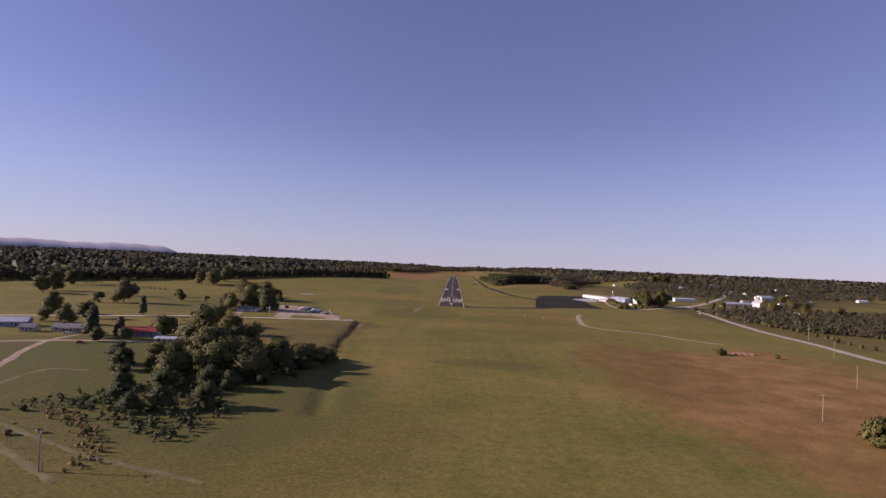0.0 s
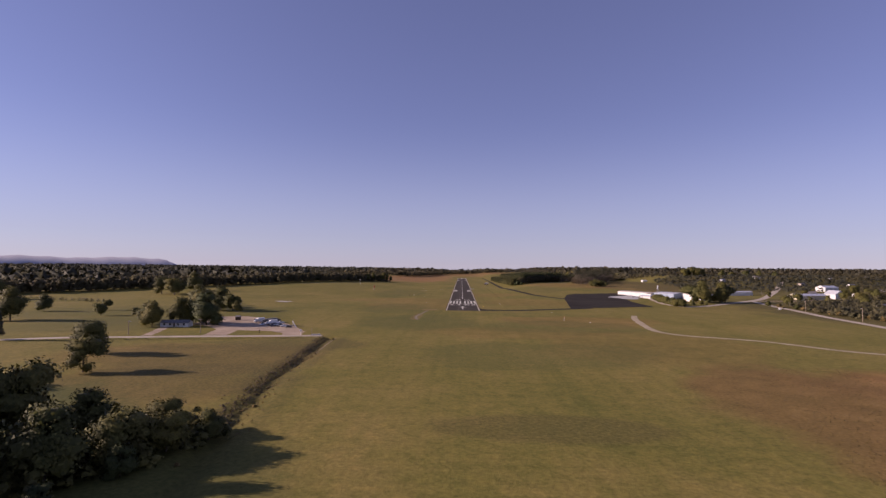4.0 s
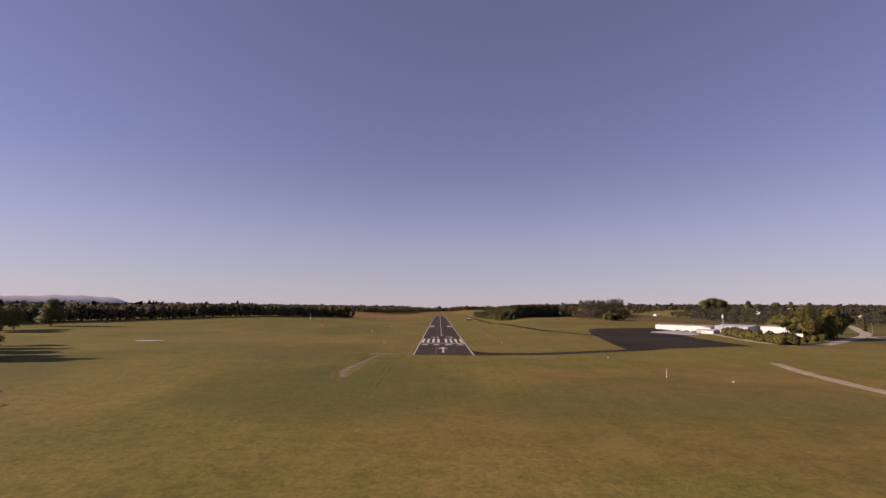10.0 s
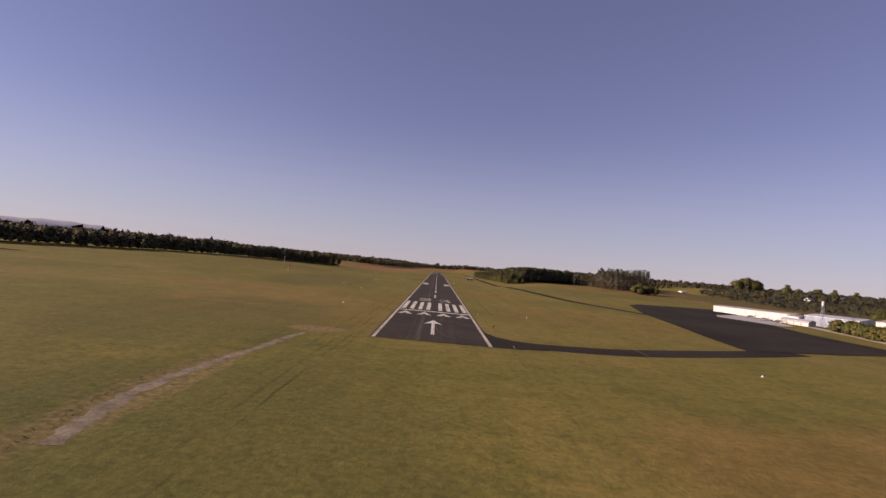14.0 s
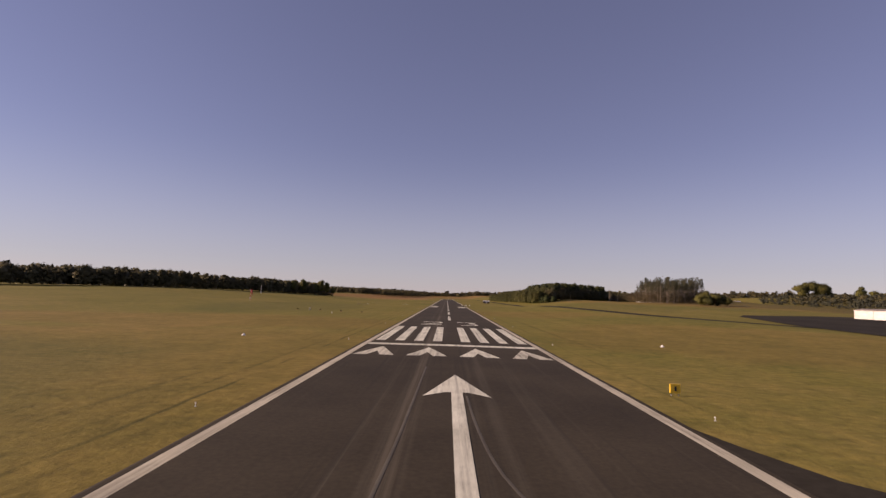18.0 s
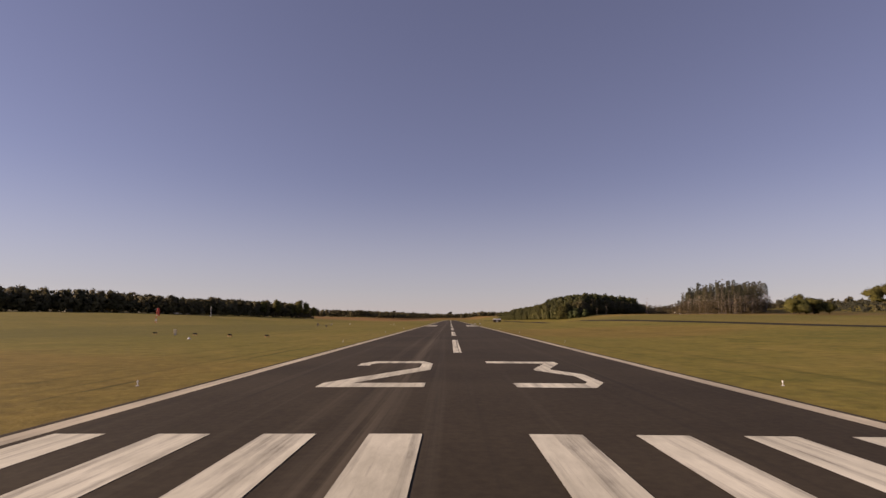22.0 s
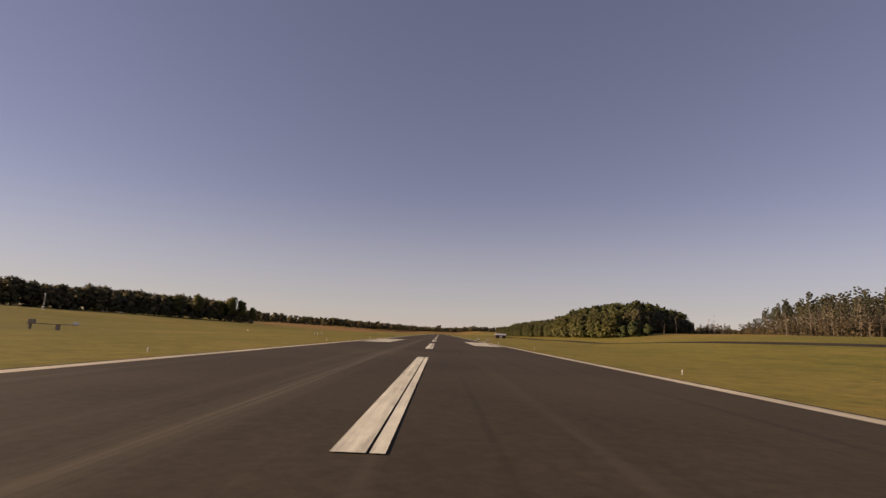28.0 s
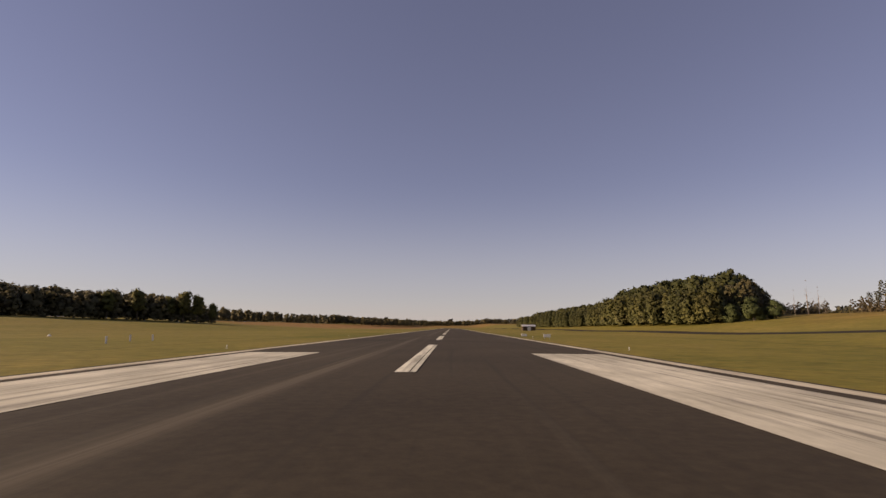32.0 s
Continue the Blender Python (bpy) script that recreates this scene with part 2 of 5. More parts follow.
        col = mix(nt, maths(nt, "MULTIPLY", blotch(nt, pos, cx, cy, rx, ry, ragged), k), col, straw)
    nt.links.new(col, b.inputs["Base Color"])
    bumped(nt, b, maths(nt, "ADD", fine, mid), 0.5, 0.25)
    return m


M_GRASS = ground_material()


def runway_material():
    """Aged asphalt: broad patches, fine grain, and rubber and dust streaks along the runway."""
    m, nt, b = nodes_of("asphalt", 0.9, 0, 0.15)
    pos = place_coords(nt)
    grain, patch = noise_of(nt, pos, 3.0, 6, 0.7), noise_of(nt, pos, 0.06, 5, 0.6)
    col = ramp(nt, maths(nt, "MULTIPLY_ADD", grain, 0.45, maths(nt, "MULTIPLY", patch, 0.55)), [(0.36, (0.031, 0.024, 0.016)), (0.64, (0.062, 0.049, 0.032))])
    streak = noise_of(nt, place_coords(nt, (0.55, 0.006, 1)), 1.0, 5, 0.65, 0.2)
    col = mix(nt, ramp(nt, streak, [(0.54, (0, 0, 0)), (0.72, (0.25, 0.25, 0.25))]), col, (0.135, 0.118, 0.090))
    rubber = noise_of(nt, place_coords(nt, (0.8, 0.012, 1)), 1.7, 4, 0.6, 0.1)
    col = mix(nt, ramp(nt, rubber, [(0.56, (0, 0, 0)), (0.70, (0.45, 0.45, 0.45))]), col, (0.024, 0.021, 0.016))
    # dusty wheel tracks beside the centreline
    s = node(nt, "ShaderNodeSeparateXYZ")
    nt.links.new(pos, s.inputs[0])
    for lane_x, wide, seed_x, much in ((3.8, 1.1, 1.3, 0.55), (6.2, 0.6, 1.9, 0.22)):
        off = maths(nt, "ABSOLUTE", maths(nt, "ADD", s.outputs[0], lane_x))
        lane_ = maths(nt, "SUBTRACT", 1.0, maths(nt, "MINIMUM", maths(nt, "DIVIDE", off, wide), 1.0))
        dust = noise_of(nt, place_coords(nt, (seed_x, 0.010, 1)), 1.3, 5, 0.7, 0.1)
        dust = maths(nt, "MULTIPLY", lane_, ramp(nt, dust, [(0.40, (0, 0, 0)), (0.60, (much,) * 3)]))
        col = mix(nt, dust, col, (0.165, 0.138, 0.100))
    nt.links.new(col, b.inputs["Base Color"])
    bumped(nt, b, grain, 0.2, 0.02)
    return m


M_ASPHALT = runway_material()
M_APRON = surface("apron_asphalt", (0.028, 0.024, 0.018), (0.052, 0.044, 0.033), 0.04, 30, 0.95, 0, 0.06, 0.1, True, 0.3)


def paint_material(name, wear, dark, light):
    """Road paint worn along the wheel tracks, with dark asphalt showing through the scuffs."""
    m, nt, b = nodes_of(name, 0.75, 0, 0.3)
    fine, streak = noise_of(nt, place_coords(nt, (1, 0.25, 1)), 2.2, 6, 0.7), noise_of(nt, place_coords(nt, (1.4, 0.03, 1)), 1.5, 5, 0.65, 0.15)
    broad = noise_of(nt, place_coords(nt), 0.12, 4, 0.6)
    col = ramp(nt, maths(nt, "MULTIPLY_ADD", fine, 0.4, maths(nt, "MULTIPLY", broad, 0.6)), [(0.35, dark), (0.62, light)])
    bare = ramp(nt, maths(nt, "MULTIPLY_ADD", fine, 0.35, maths(nt, "MULTIPLY", streak, 0.65)), [(0.48, (0, 0, 0)), (0.64, (wear,) * 3)])
    col = mix(nt, bare, col, (0.10, 0.088, 0.068))
    nt.links.new(col, b.inputs["Base Color"])
    bumped(nt, b, fine, 0.1, 0.01)
    return m


M_PAINT = paint_material("runway_paint", 0.75, (0.46, 0.445, 0.35), (0.78, 0.76, 0.62))
M_PAINT_OLD = paint_material("faded_runway_paint", 0.8, (0.34, 0.32, 0.24), (0.70, 0.665, 0.53))
M_SCUFF = paint_material("scuffed_taxiway_paint", 0.9, (0.06, 0.05, 0.036), (0.11, 0.095, 0.07))
M_PAINT_EDGE = paint_material("dusty_edge_paint", 0.7, (0.38, 0.34, 0.25), (0.62, 0.56, 0.42))
M_CONCRETE = surface("concrete", (0.36, 0.34, 0.31), (0.52, 0.50, 0.46), 0.3, 12, 0.85, 0, 0.3, 0.1, True, 0.25)
M_ROAD = surface("road_asphalt", (0.36, 0.30, 0.22), (0.50, 0.43, 0.33), 0.1, 20, 0.9, 0, 0.2, 0.1, True, 0.2)
M_GRAVEL = surface("gravel", (0.30, 0.225, 0.150), (0.47, 0.37, 0.265), 0.12, 18, 0.95, 0, 0.1, 0.4, True, 0.3)
M_DIRT = surface("dirt_path", (0.30, 0.24, 0.15), (0.46, 0.385, 0.26), 0.15, 14, 0.95, 0, 0.1, 0.3, True, 0.2)
M_BARK = surface("bark", (0.06, 0.045, 0.032), (0.16, 0.125, 0.09), 2.0, 6, 0.95, 0, 0.1, 0.6, False, 0, (1, 1, 0.2))
M_BARE = surface("pale_bark", (0.16, 0.13, 0.10), (0.36, 0.30, 0.24), 1.2, 5, 0.95, 0, 0.1, 0.4, False, 0, (1, 1, 0.2))
M_LEAF = leaf_material("oak_leaves", (0.062, 0.062, 0.018), (0.130, 0.124, 0.036))
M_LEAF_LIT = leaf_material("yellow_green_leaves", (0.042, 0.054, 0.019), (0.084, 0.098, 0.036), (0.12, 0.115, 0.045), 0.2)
M_PINE = leaf_material("pine_needles", (0.052, 0.054, 0.038), (0.105, 0.104, 0.068))
M_WOODS = leaf_material("woodland_leaves", (0.060, 0.054, 0.030), (0.108, 0.098, 0.050), (0.12, 0.10, 0.06), 0.3)
# distance haze put into the leaf colour: greyer, bluer, less contrast
M_FAR = leaf_material("hazed_far_leaves", (0.070, 0.067, 0.048), (0.104, 0.098, 0.066), (0.10, 0.09, 0.06), 0.2)
M_HILL = leaf_material("hill_woodland_leaves", (0.046, 0.053, 0.018), (0.086, 0.088, 0.031), (0.11, 0.09, 0.038), 0.3)
M_BRUSH = leaf_material("grey_brown_brush", (0.062, 0.050, 0.033), (0.135, 0.105, 0.066), (0.16, 0.125, 0.08), 0.3)
M_TUSSOCK = leaf_material("tussock_grass", (0.085, 0.095, 0.022), (0.19, 0.175, 0.05), (0.24, 0.18, 0.07), 0.5)
M_SCRUB = leaf_material("dry_scrub_leaves", (0.075, 0.06, 0.022), (0.21, 0.15, 0.06), (0.24, 0.16, 0.07), 0.5)


# ---- making meshes ----
def mesh_of(name, verts, faces, mats, index=None, smooth=False):
    me = bpy.data.meshes.new(name)
    me.from_pydata([tuple(v) for v in verts], [], [tuple(f) for f in faces])
    for m in mats if isinstance(mats, (list, tuple)) else [mats]:
        me.materials.append(m)
    if index is not None:
        me.polygons.foreach_set("material_index", np.asarray(index, dtype=np.int32))
    if smooth:
        me.polygons.foreach_set("use_smooth", np.ones(len(me.polygons), dtype=bool))
    me.update()
    return me


def part(name, bm, material, parent=None, label=""):
    """Links a bmesh as one mesh object under a thing or a part."""
    me = bpy.data.meshes.new(name)
    bm.to_mesh(me)
    bm.free()
    me.materials.append(material)
    ob = new(name, me)
    if parent is not None:
        ob.parent = parent
    return tagged(ob, label)


def child(name, me, parent, m=None, label=""):
    ob = new(name, me)
    ob.parent = parent
    if m is not None:
        ob.matrix_local = m
    return tagged(ob, label)


def thing(name, m, label, category, group="", kind=""):
    ob = new(name)
    ob.matrix_basis = m
    return tagged(ob, label, category, group, kind)


def box(bm, x, y, z, sx, sy, sz, rot=0.0, bevel=0.0):
    """A box with its base centre at x, y, z."""
    r = bmesh.ops.create_cube(bm, size=1.0, matrix=Matrix.Translation((x, y, z + sz / 2)) @ Matrix.Rotation(rot, 4, "Z") @ Matrix.Diagonal((sx, sy, sz, 1)))
    if bevel:
        es = list({e for v in r["verts"] for e in v.link_edges})
        bmesh.ops.bevel(bm, geom=es, offset=bevel, segments=2, affect="EDGES")
    return r["verts"]


def rod(bm, a, b, r0, r1=None, sides=8):
    a, b = Vector(a), Vector(b)
    m = Matrix.Translation((a + b) / 2) @ (b - a).to_track_quat("Z", "Y").to_matrix().to_4x4()
    bmesh.ops.create_cone(bm, cap_ends=True, segments=sides, radius1=r0, radius2=r0 if r1 is None else r1, depth=(b - a).length, matrix=m)


def poly(bm, pts, z=0.0, thick=0.0):
    vs = [bm.verts.new((p[0], p[1], p[2] if len(p) > 2 else z)) for p in pts]
    f = bm.faces.new(vs)
    if f.normal.z < 0:
        f.normal_flip()
    if thick:
        r = bmesh.ops.extrude_face_region(bm, geom=[f])
        bmesh.ops.translate(bm, vec=(0, 0, -thick), verts=[v for v in r["geom"] if isinstance(v, bmesh.types.BMVert)])
    return f


# ---- the lie of the land ----
DITCH_A = [(-72, -280), (-70, -310), (-67, -345), (-65, -386), (-60, -420), (-52, -470), (-40, -540)]
DITCH_B = [(-33.6, -176), (-35.2, -165), (-37, -155), (-36.8, -145), (-36, -134), (-34.2, -120), (-33, -103), (-31.4, -90)]


def near_line(px, py, pts):
    """The distance from many points to a bent line."""
    best = np.full(np.shape(px), 1e9)
    for (ax, ay), (bx, by) in zip(pts, pts[1:]):
        ux, uy = bx - ax, by - ay
        k = np.clip(((px - ax) * ux + (py - ay) * uy) / (ux * ux + uy * uy), 0, 1)
        best = np.minimum(best, np.hypot(px - ax - k * ux, py - ay - k * uy))
    return best


def smooth(v, a, b):
    k = np.clip((v - a) / (b - a), 0, 1)
    return k * k * (3 - 2 * k)


def bank(x, y):
    """0 beside the runway, 1 on the higher ground to its east; farther on the bank begins farther out."""
    foot = 22 + 36 * smooth(y, 280, 480)
    return smooth(x - foot, 0, 96)


def land(x, y):
    """The height of the ground."""
    x, y = np.asarray(x, float), np.asarray(y, float)
    z = 8.5 * smooth(-x, 70, 300) * smooth(y, -60, 480) + bank(x, y) * (2.4 * smooth(y, -60, 160) + 6.0 * smooth(y, 120, 500)) + 15.0 * smooth(x, 380, 560) * smooth(y, 300, 680)
    z = z + 6.0 * np.exp(-((x - 338) / 55) ** 2 - ((y - 575) / 60) ** 2)
    z = z + 9.0 * smooth(y, 1560, 2600) + 4 * smooth(np.abs(x), 500, 2500)
    roll = np.sin(x * 0.021 + 1.3) * np.sin(y * 0.017 + 0.4) * 0.35 + np.sin(x * 0.05 + y * 0.043) * 0.12
    z = z + roll * smooth(np.abs(x), 22, 60)
    z = z - 1.3 * np.exp(-(near_line(x, y, DITCH_A) / 2.5) ** 2) - 0.2 * np.exp(-(near_line(x, y, DITCH_B) / 4.0) ** 2)
    return z


def lines(lo, hi, step, reach, n):
    """Grid lines: even from lo to hi, then ever wider out to the reach."""
    mid = np.arange(lo, hi + 0.1, step)
    k = np.linspace(0, 1, n + 1)[1:]
    out = k ** 2.2
    return np.r_[(lo - (reach + lo) * out)[::-1], mid, hi + (reach - hi) * out]


def make_ground():
    gx = lines(-330, 330, 3.0, 4900, 40)
    gy = np.r_[-4900.0, -3500, -2500, -1800, -1400, -1100, -950, -850, np.arange(-790, 60, 3.0), np.arange(60, 1000, 9.0), np.linspace(1000, 4900, 60)]
    X, Y = np.meshgrid(gx, gy)
    Z = land(X, Y)
    nx, ny = len(gx), len(gy)
    i = np.arange(nx * ny).reshape(ny, nx)
    faces = np.stack([i[:-1, :-1], i[:-1, 1:], i[1:, 1:], i[1:, :-1]], -1).reshape(-1, 4)
    me = mesh_of("ground", np.stack([X, Y, Z], -1).reshape(-1, 3).tolist(), faces.tolist(), M_GRASS, smooth=True)
    return tagged(new("ground", me), "mown olive-green and straw-brown grassland with bare soil patches", "ground", kind="structure")


ground = make_ground()


def strip(name, pts, width, material, z=0.05, label="", category="", parent=None, kind="structure", step=6.0, edge=0.0, seed=0):
    """A band of paving along a bent line that follows the land; edge: how ragged its sides are."""
    rng = random.Random(seed)
    P = [Vector((*p, 0)) for p in pts]
    line = [P[0]]
    for a, b in zip(P, P[1:]):
        n = max(1, int((b - a).length / step))
        line += [a.lerp(b, (k + 1) / n) for k in range(n)]
    for _ in range(4):
        line = [line[0]] + [(line[k - 1] + 2 * line[k] + line[k + 1]) / 4 for k in range(1, len(line) - 1)] + [line[-1]]
    verts, faces = [], []
    for k, p in enumerate(line):
        d = (line[min(k + 1, len(line) - 1)] - line[max(k - 1, 0)]).normalized()
        n = Vector((d.y, -d.x, 0))
        w = width[0] + (width[1] - width[0]) * k / (len(line) - 1) if isinstance(width, tuple) else width
        for s in (-1, -0.33, 0.33, 1):
            q = p + n * s * (w / 2 + (rng.uniform(-edge, edge) if abs(s) == 1 else 0))
            verts.append((q.x, q.y, float(land(q.x, q.y)) + (z if abs(s) < 1 else z * 0.3)))
        if k:
            a, b = 4 * (k - 1), 4 * k
            faces += [(a + j, a + j + 1, b + j + 1, b + j) for j in range(3)]
    ob = new(name, mesh_of(name, verts, faces, material, smooth=True))
    if parent is not None:
        ob.parent = parent
    return tagged(ob, label, category, "", kind if parent is None else "")


# ---- runway ----
def make_runway():
    bm = bmesh.new()
    ys = [-89 + 10 * k for k in range(158)]
    rows = [[bm.verts.new((x, y, z)) for x, z in ((-15.9, -0.02), (-15.6, 0.05), (-7, 0.08), (0, 0.10), (7, 0.08), (15.6, 0.05), (15.9, -0.02))] for y in ys]
    for a, b in zip(rows, rows[1:]):
        for k in range(6):
            bm.faces.new((a[k], a[k + 1], b[k + 1], b[k]))
    me = bpy.data.meshes.new("runway")
    bm.to_mesh(me)
    bm.free()
    me.materials.append(M_ASPHALT)
    return tagged(new("runway", me), "dark asphalt runway with tyre streaks and white markings", "runway", kind="structure")


runway = make_runway()


def mark(name, pts, material=M_PAINT, label=""):
    """A painted marking, laid a little above the asphalt."""
    bm = bmesh.new()
    poly(bm, [(x, y, 0.125 - 0.0045 * abs(x)) for x, y in pts])
    return part(name, bm, material, runway, label)


def rect(x0, x1, y0, y1):
    return [(x0, y0), (x1, y0), (x1, y1), (x0, y1)]


for s in (-1, 1):
    for k in range(26):
        mark("edge_line", rect(*sorted((s * 14.35, s * 15.25)), -88.5 + 60 * k, -88.5 + 60 * (k + 1)), M_PAINT_EDGE)
bm = bmesh.new()
for x0, x1 in ((-14.2, -7), (-7, 0), (0, 7), (7, 14.2)):
    poly(bm, [(x, y, 0.135 - 0.0045 * abs(x)) for x, y in rect(x0, x1, -3.0, 0.0)])
bmesh.ops.remove_doubles(bm, verts=bm.verts[:], dist=0.001)
part("threshold_bar", bm, M_PAINT, runway)
for k in range(4):
    for s in (-1, 1):
        mark("threshold_stripe", rect(*sorted((s * (1.75 + 3.5 * k), s * (3.5 + 3.5 * k))), 6.1, 51.8))
for k in range(23):
    for x0, x1 in ((-0.47, 0.14), (0.20, 0.47)):
        mark("centreline_stripe", rect(x0, x1, 94.5 + 60.96 * k, 131.1 + 60.96 * k))
for s in (-1, 1):
    mark("aiming_mark", rect(*sorted((s * 8.1, s * 13.6)), 310.9, 356.6), M_PAINT_OLD, "worn pale aiming mark")
for s in (-1, 1):
    for k in range(4):
        mark("far_threshold_stripe", rect(*sorted((s * (1.75 + 3.5 * k), s * (3.5 + 3.5 * k))), 1400, 1446))
    mark("far_aiming_mark", rect(*sorted((s * 8.1, s * 13.6)), 1090, 1136))
# arrow of the displaced threshold, with its four arrowheads
mark("arrow_shaft", rect(-0.5, 0.5, -75, -46))
mark("arrow_head", [(0, -36), (2.9, -48.5), (1.0, -46.5), (-1.0, -46.5), (-2.9, -48.5)])
for cx in (-11.2, -3.75, 3.75, 11.2):
    mark("arrowhead_arm", [(cx, -6), (cx - 2.9, -18.5), (cx - 0.9, -18.5), (cx, -13.5)], M_PAINT_OLD if abs(cx) > 5 else M_PAINT)
    mark("arrowhead_arm", [(cx, -6), (cx, -13.5), (cx + 0.9, -18.5), (cx + 2.9, -18.5)], M_PAINT_OLD if abs(cx) > 5 else M_PAINT)


def numeral(x, shapes, name):
    """A painted numeral 6.1 m wide and 18.3 m high from strokes in a box of 1 by 1, joined into one mesh."""
    bm = bmesh.new()
    for s in shapes:
        poly(bm, [(x + 6.1 * a, 64.0 + 18.3 * b, 0.125 - 0.0045 * abs(x + 6.1 * a)) for a, b in s])
    part(name, bm, M_PAINT, runway)


numeral(-8.38, [[(0, 0), (1, 0), (1, 0.11), (0, 0.11)], [(0, 0.11), (0.30, 0.11), (1, 0.56), (0.85, 0.66)],
                [(1, 0.56), (1, 0.86), (0.85, 0.86), (0.85, 0.66)], [(0.22, 0.89), (0.15, 1), (0.85, 1), (1, 0.86), (0.85, 0.86), (0.82, 0.89)],
                [(0.22, 0.89), (0.15, 1), (0, 0.88), (0, 0.76), (0.16, 0.76), (0.16, 0.84)]], "numeral_two")
numeral(2.29, [[(0.1, 0), (0.82, 0), (1, 0.14), (0.85, 0.16), (0.80, 0.11), (0.1, 0.11)], [(1, 0.14), (1, 0.40), (0.72, 0.60), (0.52, 0.60), (0.52, 0.54), (0.85, 0.34), (0.85, 0.16)],
               [(0.52, 0.60), (0.72, 0.60), (1.0, 0.89), (0.80, 0.89)], [(0, 0.89), (1.0, 0.89), (1.0, 1), (0, 1)]], "numeral_three")

# ---- taxiways, apron, roads ----
strip("taxiway_1", [(16.4, -80), (22, -81), (30, -80.5), (40, -78.5), (52, -75.5), (70, -69.5), (95, -57), (125, -38)], 11.5, M_APRON, 0.06, "narrow dark asphalt taxiway from the runway end to the apron", "taxiway")
def join_fillet():
    """The flared paving where the taxiway meets the runway end."""
    bm = bmesh.new()
    poly(bm, [(15.3, -55), (16.6, -61), (18.4, -67), (22.5, -72.5), (30, -75), (30, -86.2), (22, -88.8), (15.3, -89.2)], 0.045)
    tagged(part("taxiway_3", bm, M_APRON), "flared dark asphalt where the taxiway meets the runway", "taxiway", kind="structure")


strip("taxiway_2", [(150, 60), (125, 95), (108, 132), (97, 172), (88, 240), (80, 330), (76, 450), (76, 700), (78, 1100), (76, 1470), (50, 1485), (14, 1480)], (8.0, 5.0), M_APRON, 0.07, "long narrow dark asphalt taxiway beside the grass", "taxiway")


join_fillet()
for x, y0, y1 in ((20.6, -88, -83), (56.8, -82, -70)):
    bm = bmesh.new()
    poly(bm, [(x, y0), (x + 0.5, y0), (x + 0.9, y1), (x + 0.4, y1)], 0.10 if x < 30 else 0.42)
    tagged(part("trim", bm, M_SCUFF), "faded painted hold line across the taxiway", "marking", kind="structure")


def flat_area(name, pts, material, z, label, category):
    """A paved area with a finely cut outline that lies on the land."""
    bm = bmesh.new()
    f = poly(bm, [(x, y, 0) for x, y in pts])
    bmesh.ops.triangulate(bm, faces=[f])
    bmesh.ops.subdivide_edges(bm, edges=bm.edges[:], cuts=9, use_grid_fill=True)
    for v in bm.verts:
        v.co.z = float(land(v.co.x, v.co.y)) + z
    me = bpy.data.meshes.new(name)
    bm.to_mesh(me)
    bm.free()
    me.materials.append(material)
    return tagged(new(name, me), label, category, kind="structure")


flat_area("apron", [(104, -50), (112, -42), (150, -30), (196, -12), (196, 60), (203, 110), (232, 190), (240, 225), (160, 200), (143, 172), (125, 95)], M_APRON, 0.16, "dark asphalt aircraft apron in front of the hangars", "apron")
flat_area("apron_pad", [(188, 130), (205, 92), (218, 100), (232, 150), (226, 175), (196, 150)], M_CONCRETE, 0.22, "pale concrete pad on the apron", "pad")
strip("road_1", [(-620, -480), (-420, -395), (-275, -335), (-200, -297), (-150, -284), (-115, -281), (-90, -277), (-78, -276)], 6.5, M_ROAD, 0.10, "pale grey county road ending at the airfield grass", "road")
strip("road_2", [(245, 150), (232, 90), (222, 30), (228, -10), (262, 8), (300, 45), (345, 85), (390, 140), (470, 260), (560, 400), (760, 715), (1100, 1250)], 8.5, M_ROAD, 0.10, "pale road leading past the hangars into the distance", "road")
strip("road_3", [(345, 85), (334, 30), (320, -50), (308, -105), (298, -150), (289, -195), (283, -250), (279, -300), (272, -360), (268, -450), (262, -600)], 7.5, M_ROAD, 0.10, "pale gravel-edged road beside the woods", "road")
strip("road_4", [(345, 85), (395, 98), (440, 118), (480, 132), (520, 150)], 7.0, M_GRAVEL, 0.12, "gravel drive to the farm buildings", "road")
strip("dirt_track", [(140, -125), (132, -150), (125, -190), (119, -225), (121, -248), (140, -259), (160, -266), (172, -282), (182, -305), (200, -316)], 4.6, M_DIRT, 0.09, "sandy dirt track curving through the grass", "track", edge=0.5)
strip("lane", [(-290, -480), (-240, -452), (-205, -432), (-160, -424)], 4.0, M_GRAVEL, 0.08, "gravel lane to the houses", "lane", edge=0.4)
flat_area("gravel_lot", [(-147, -254), (-138, -246), (-112, -259), (-104, -266), (-92, -266), (-96, -252), (-108, -229), (-122, -210), (-142, -186), (-162, -172), (-180, -178), (-178, -204), (-176, -226), (-160, -238)], M_GRAVEL, 0.09, "pinkish gravel yard beside the road", "yard")
strip("drive", [(-137, -279), (-138, -268), (-141, -256), (-140, -244)], 13, M_GRAVEL, 0.10, "pinkish gravel entrance to the yard", "drive", edge=0.8, step=3)
strip("drive", [(-95, -276), (-97, -268), (-99, -256)], 11, M_GRAVEL, 0.10, "pinkish gravel entrance to the yard", "drive", edge=0.8, step=3)
strip("drive", [(-172, -284), (-178, -262), (-184, -246), (-180, -234), (-165, -230)], 5, M_GRAVEL, 0.10, "narrow gravel drive to the roadside house", "drive", edge=0.5, step=3)


# ---- trees ----
def ico(sub):
    bm = bmesh.new()
    bmesh.ops.create_icosphere(bm, subdivisions=sub, radius=1.0)
    v = np.array([x.co[:] for x in bm.verts])
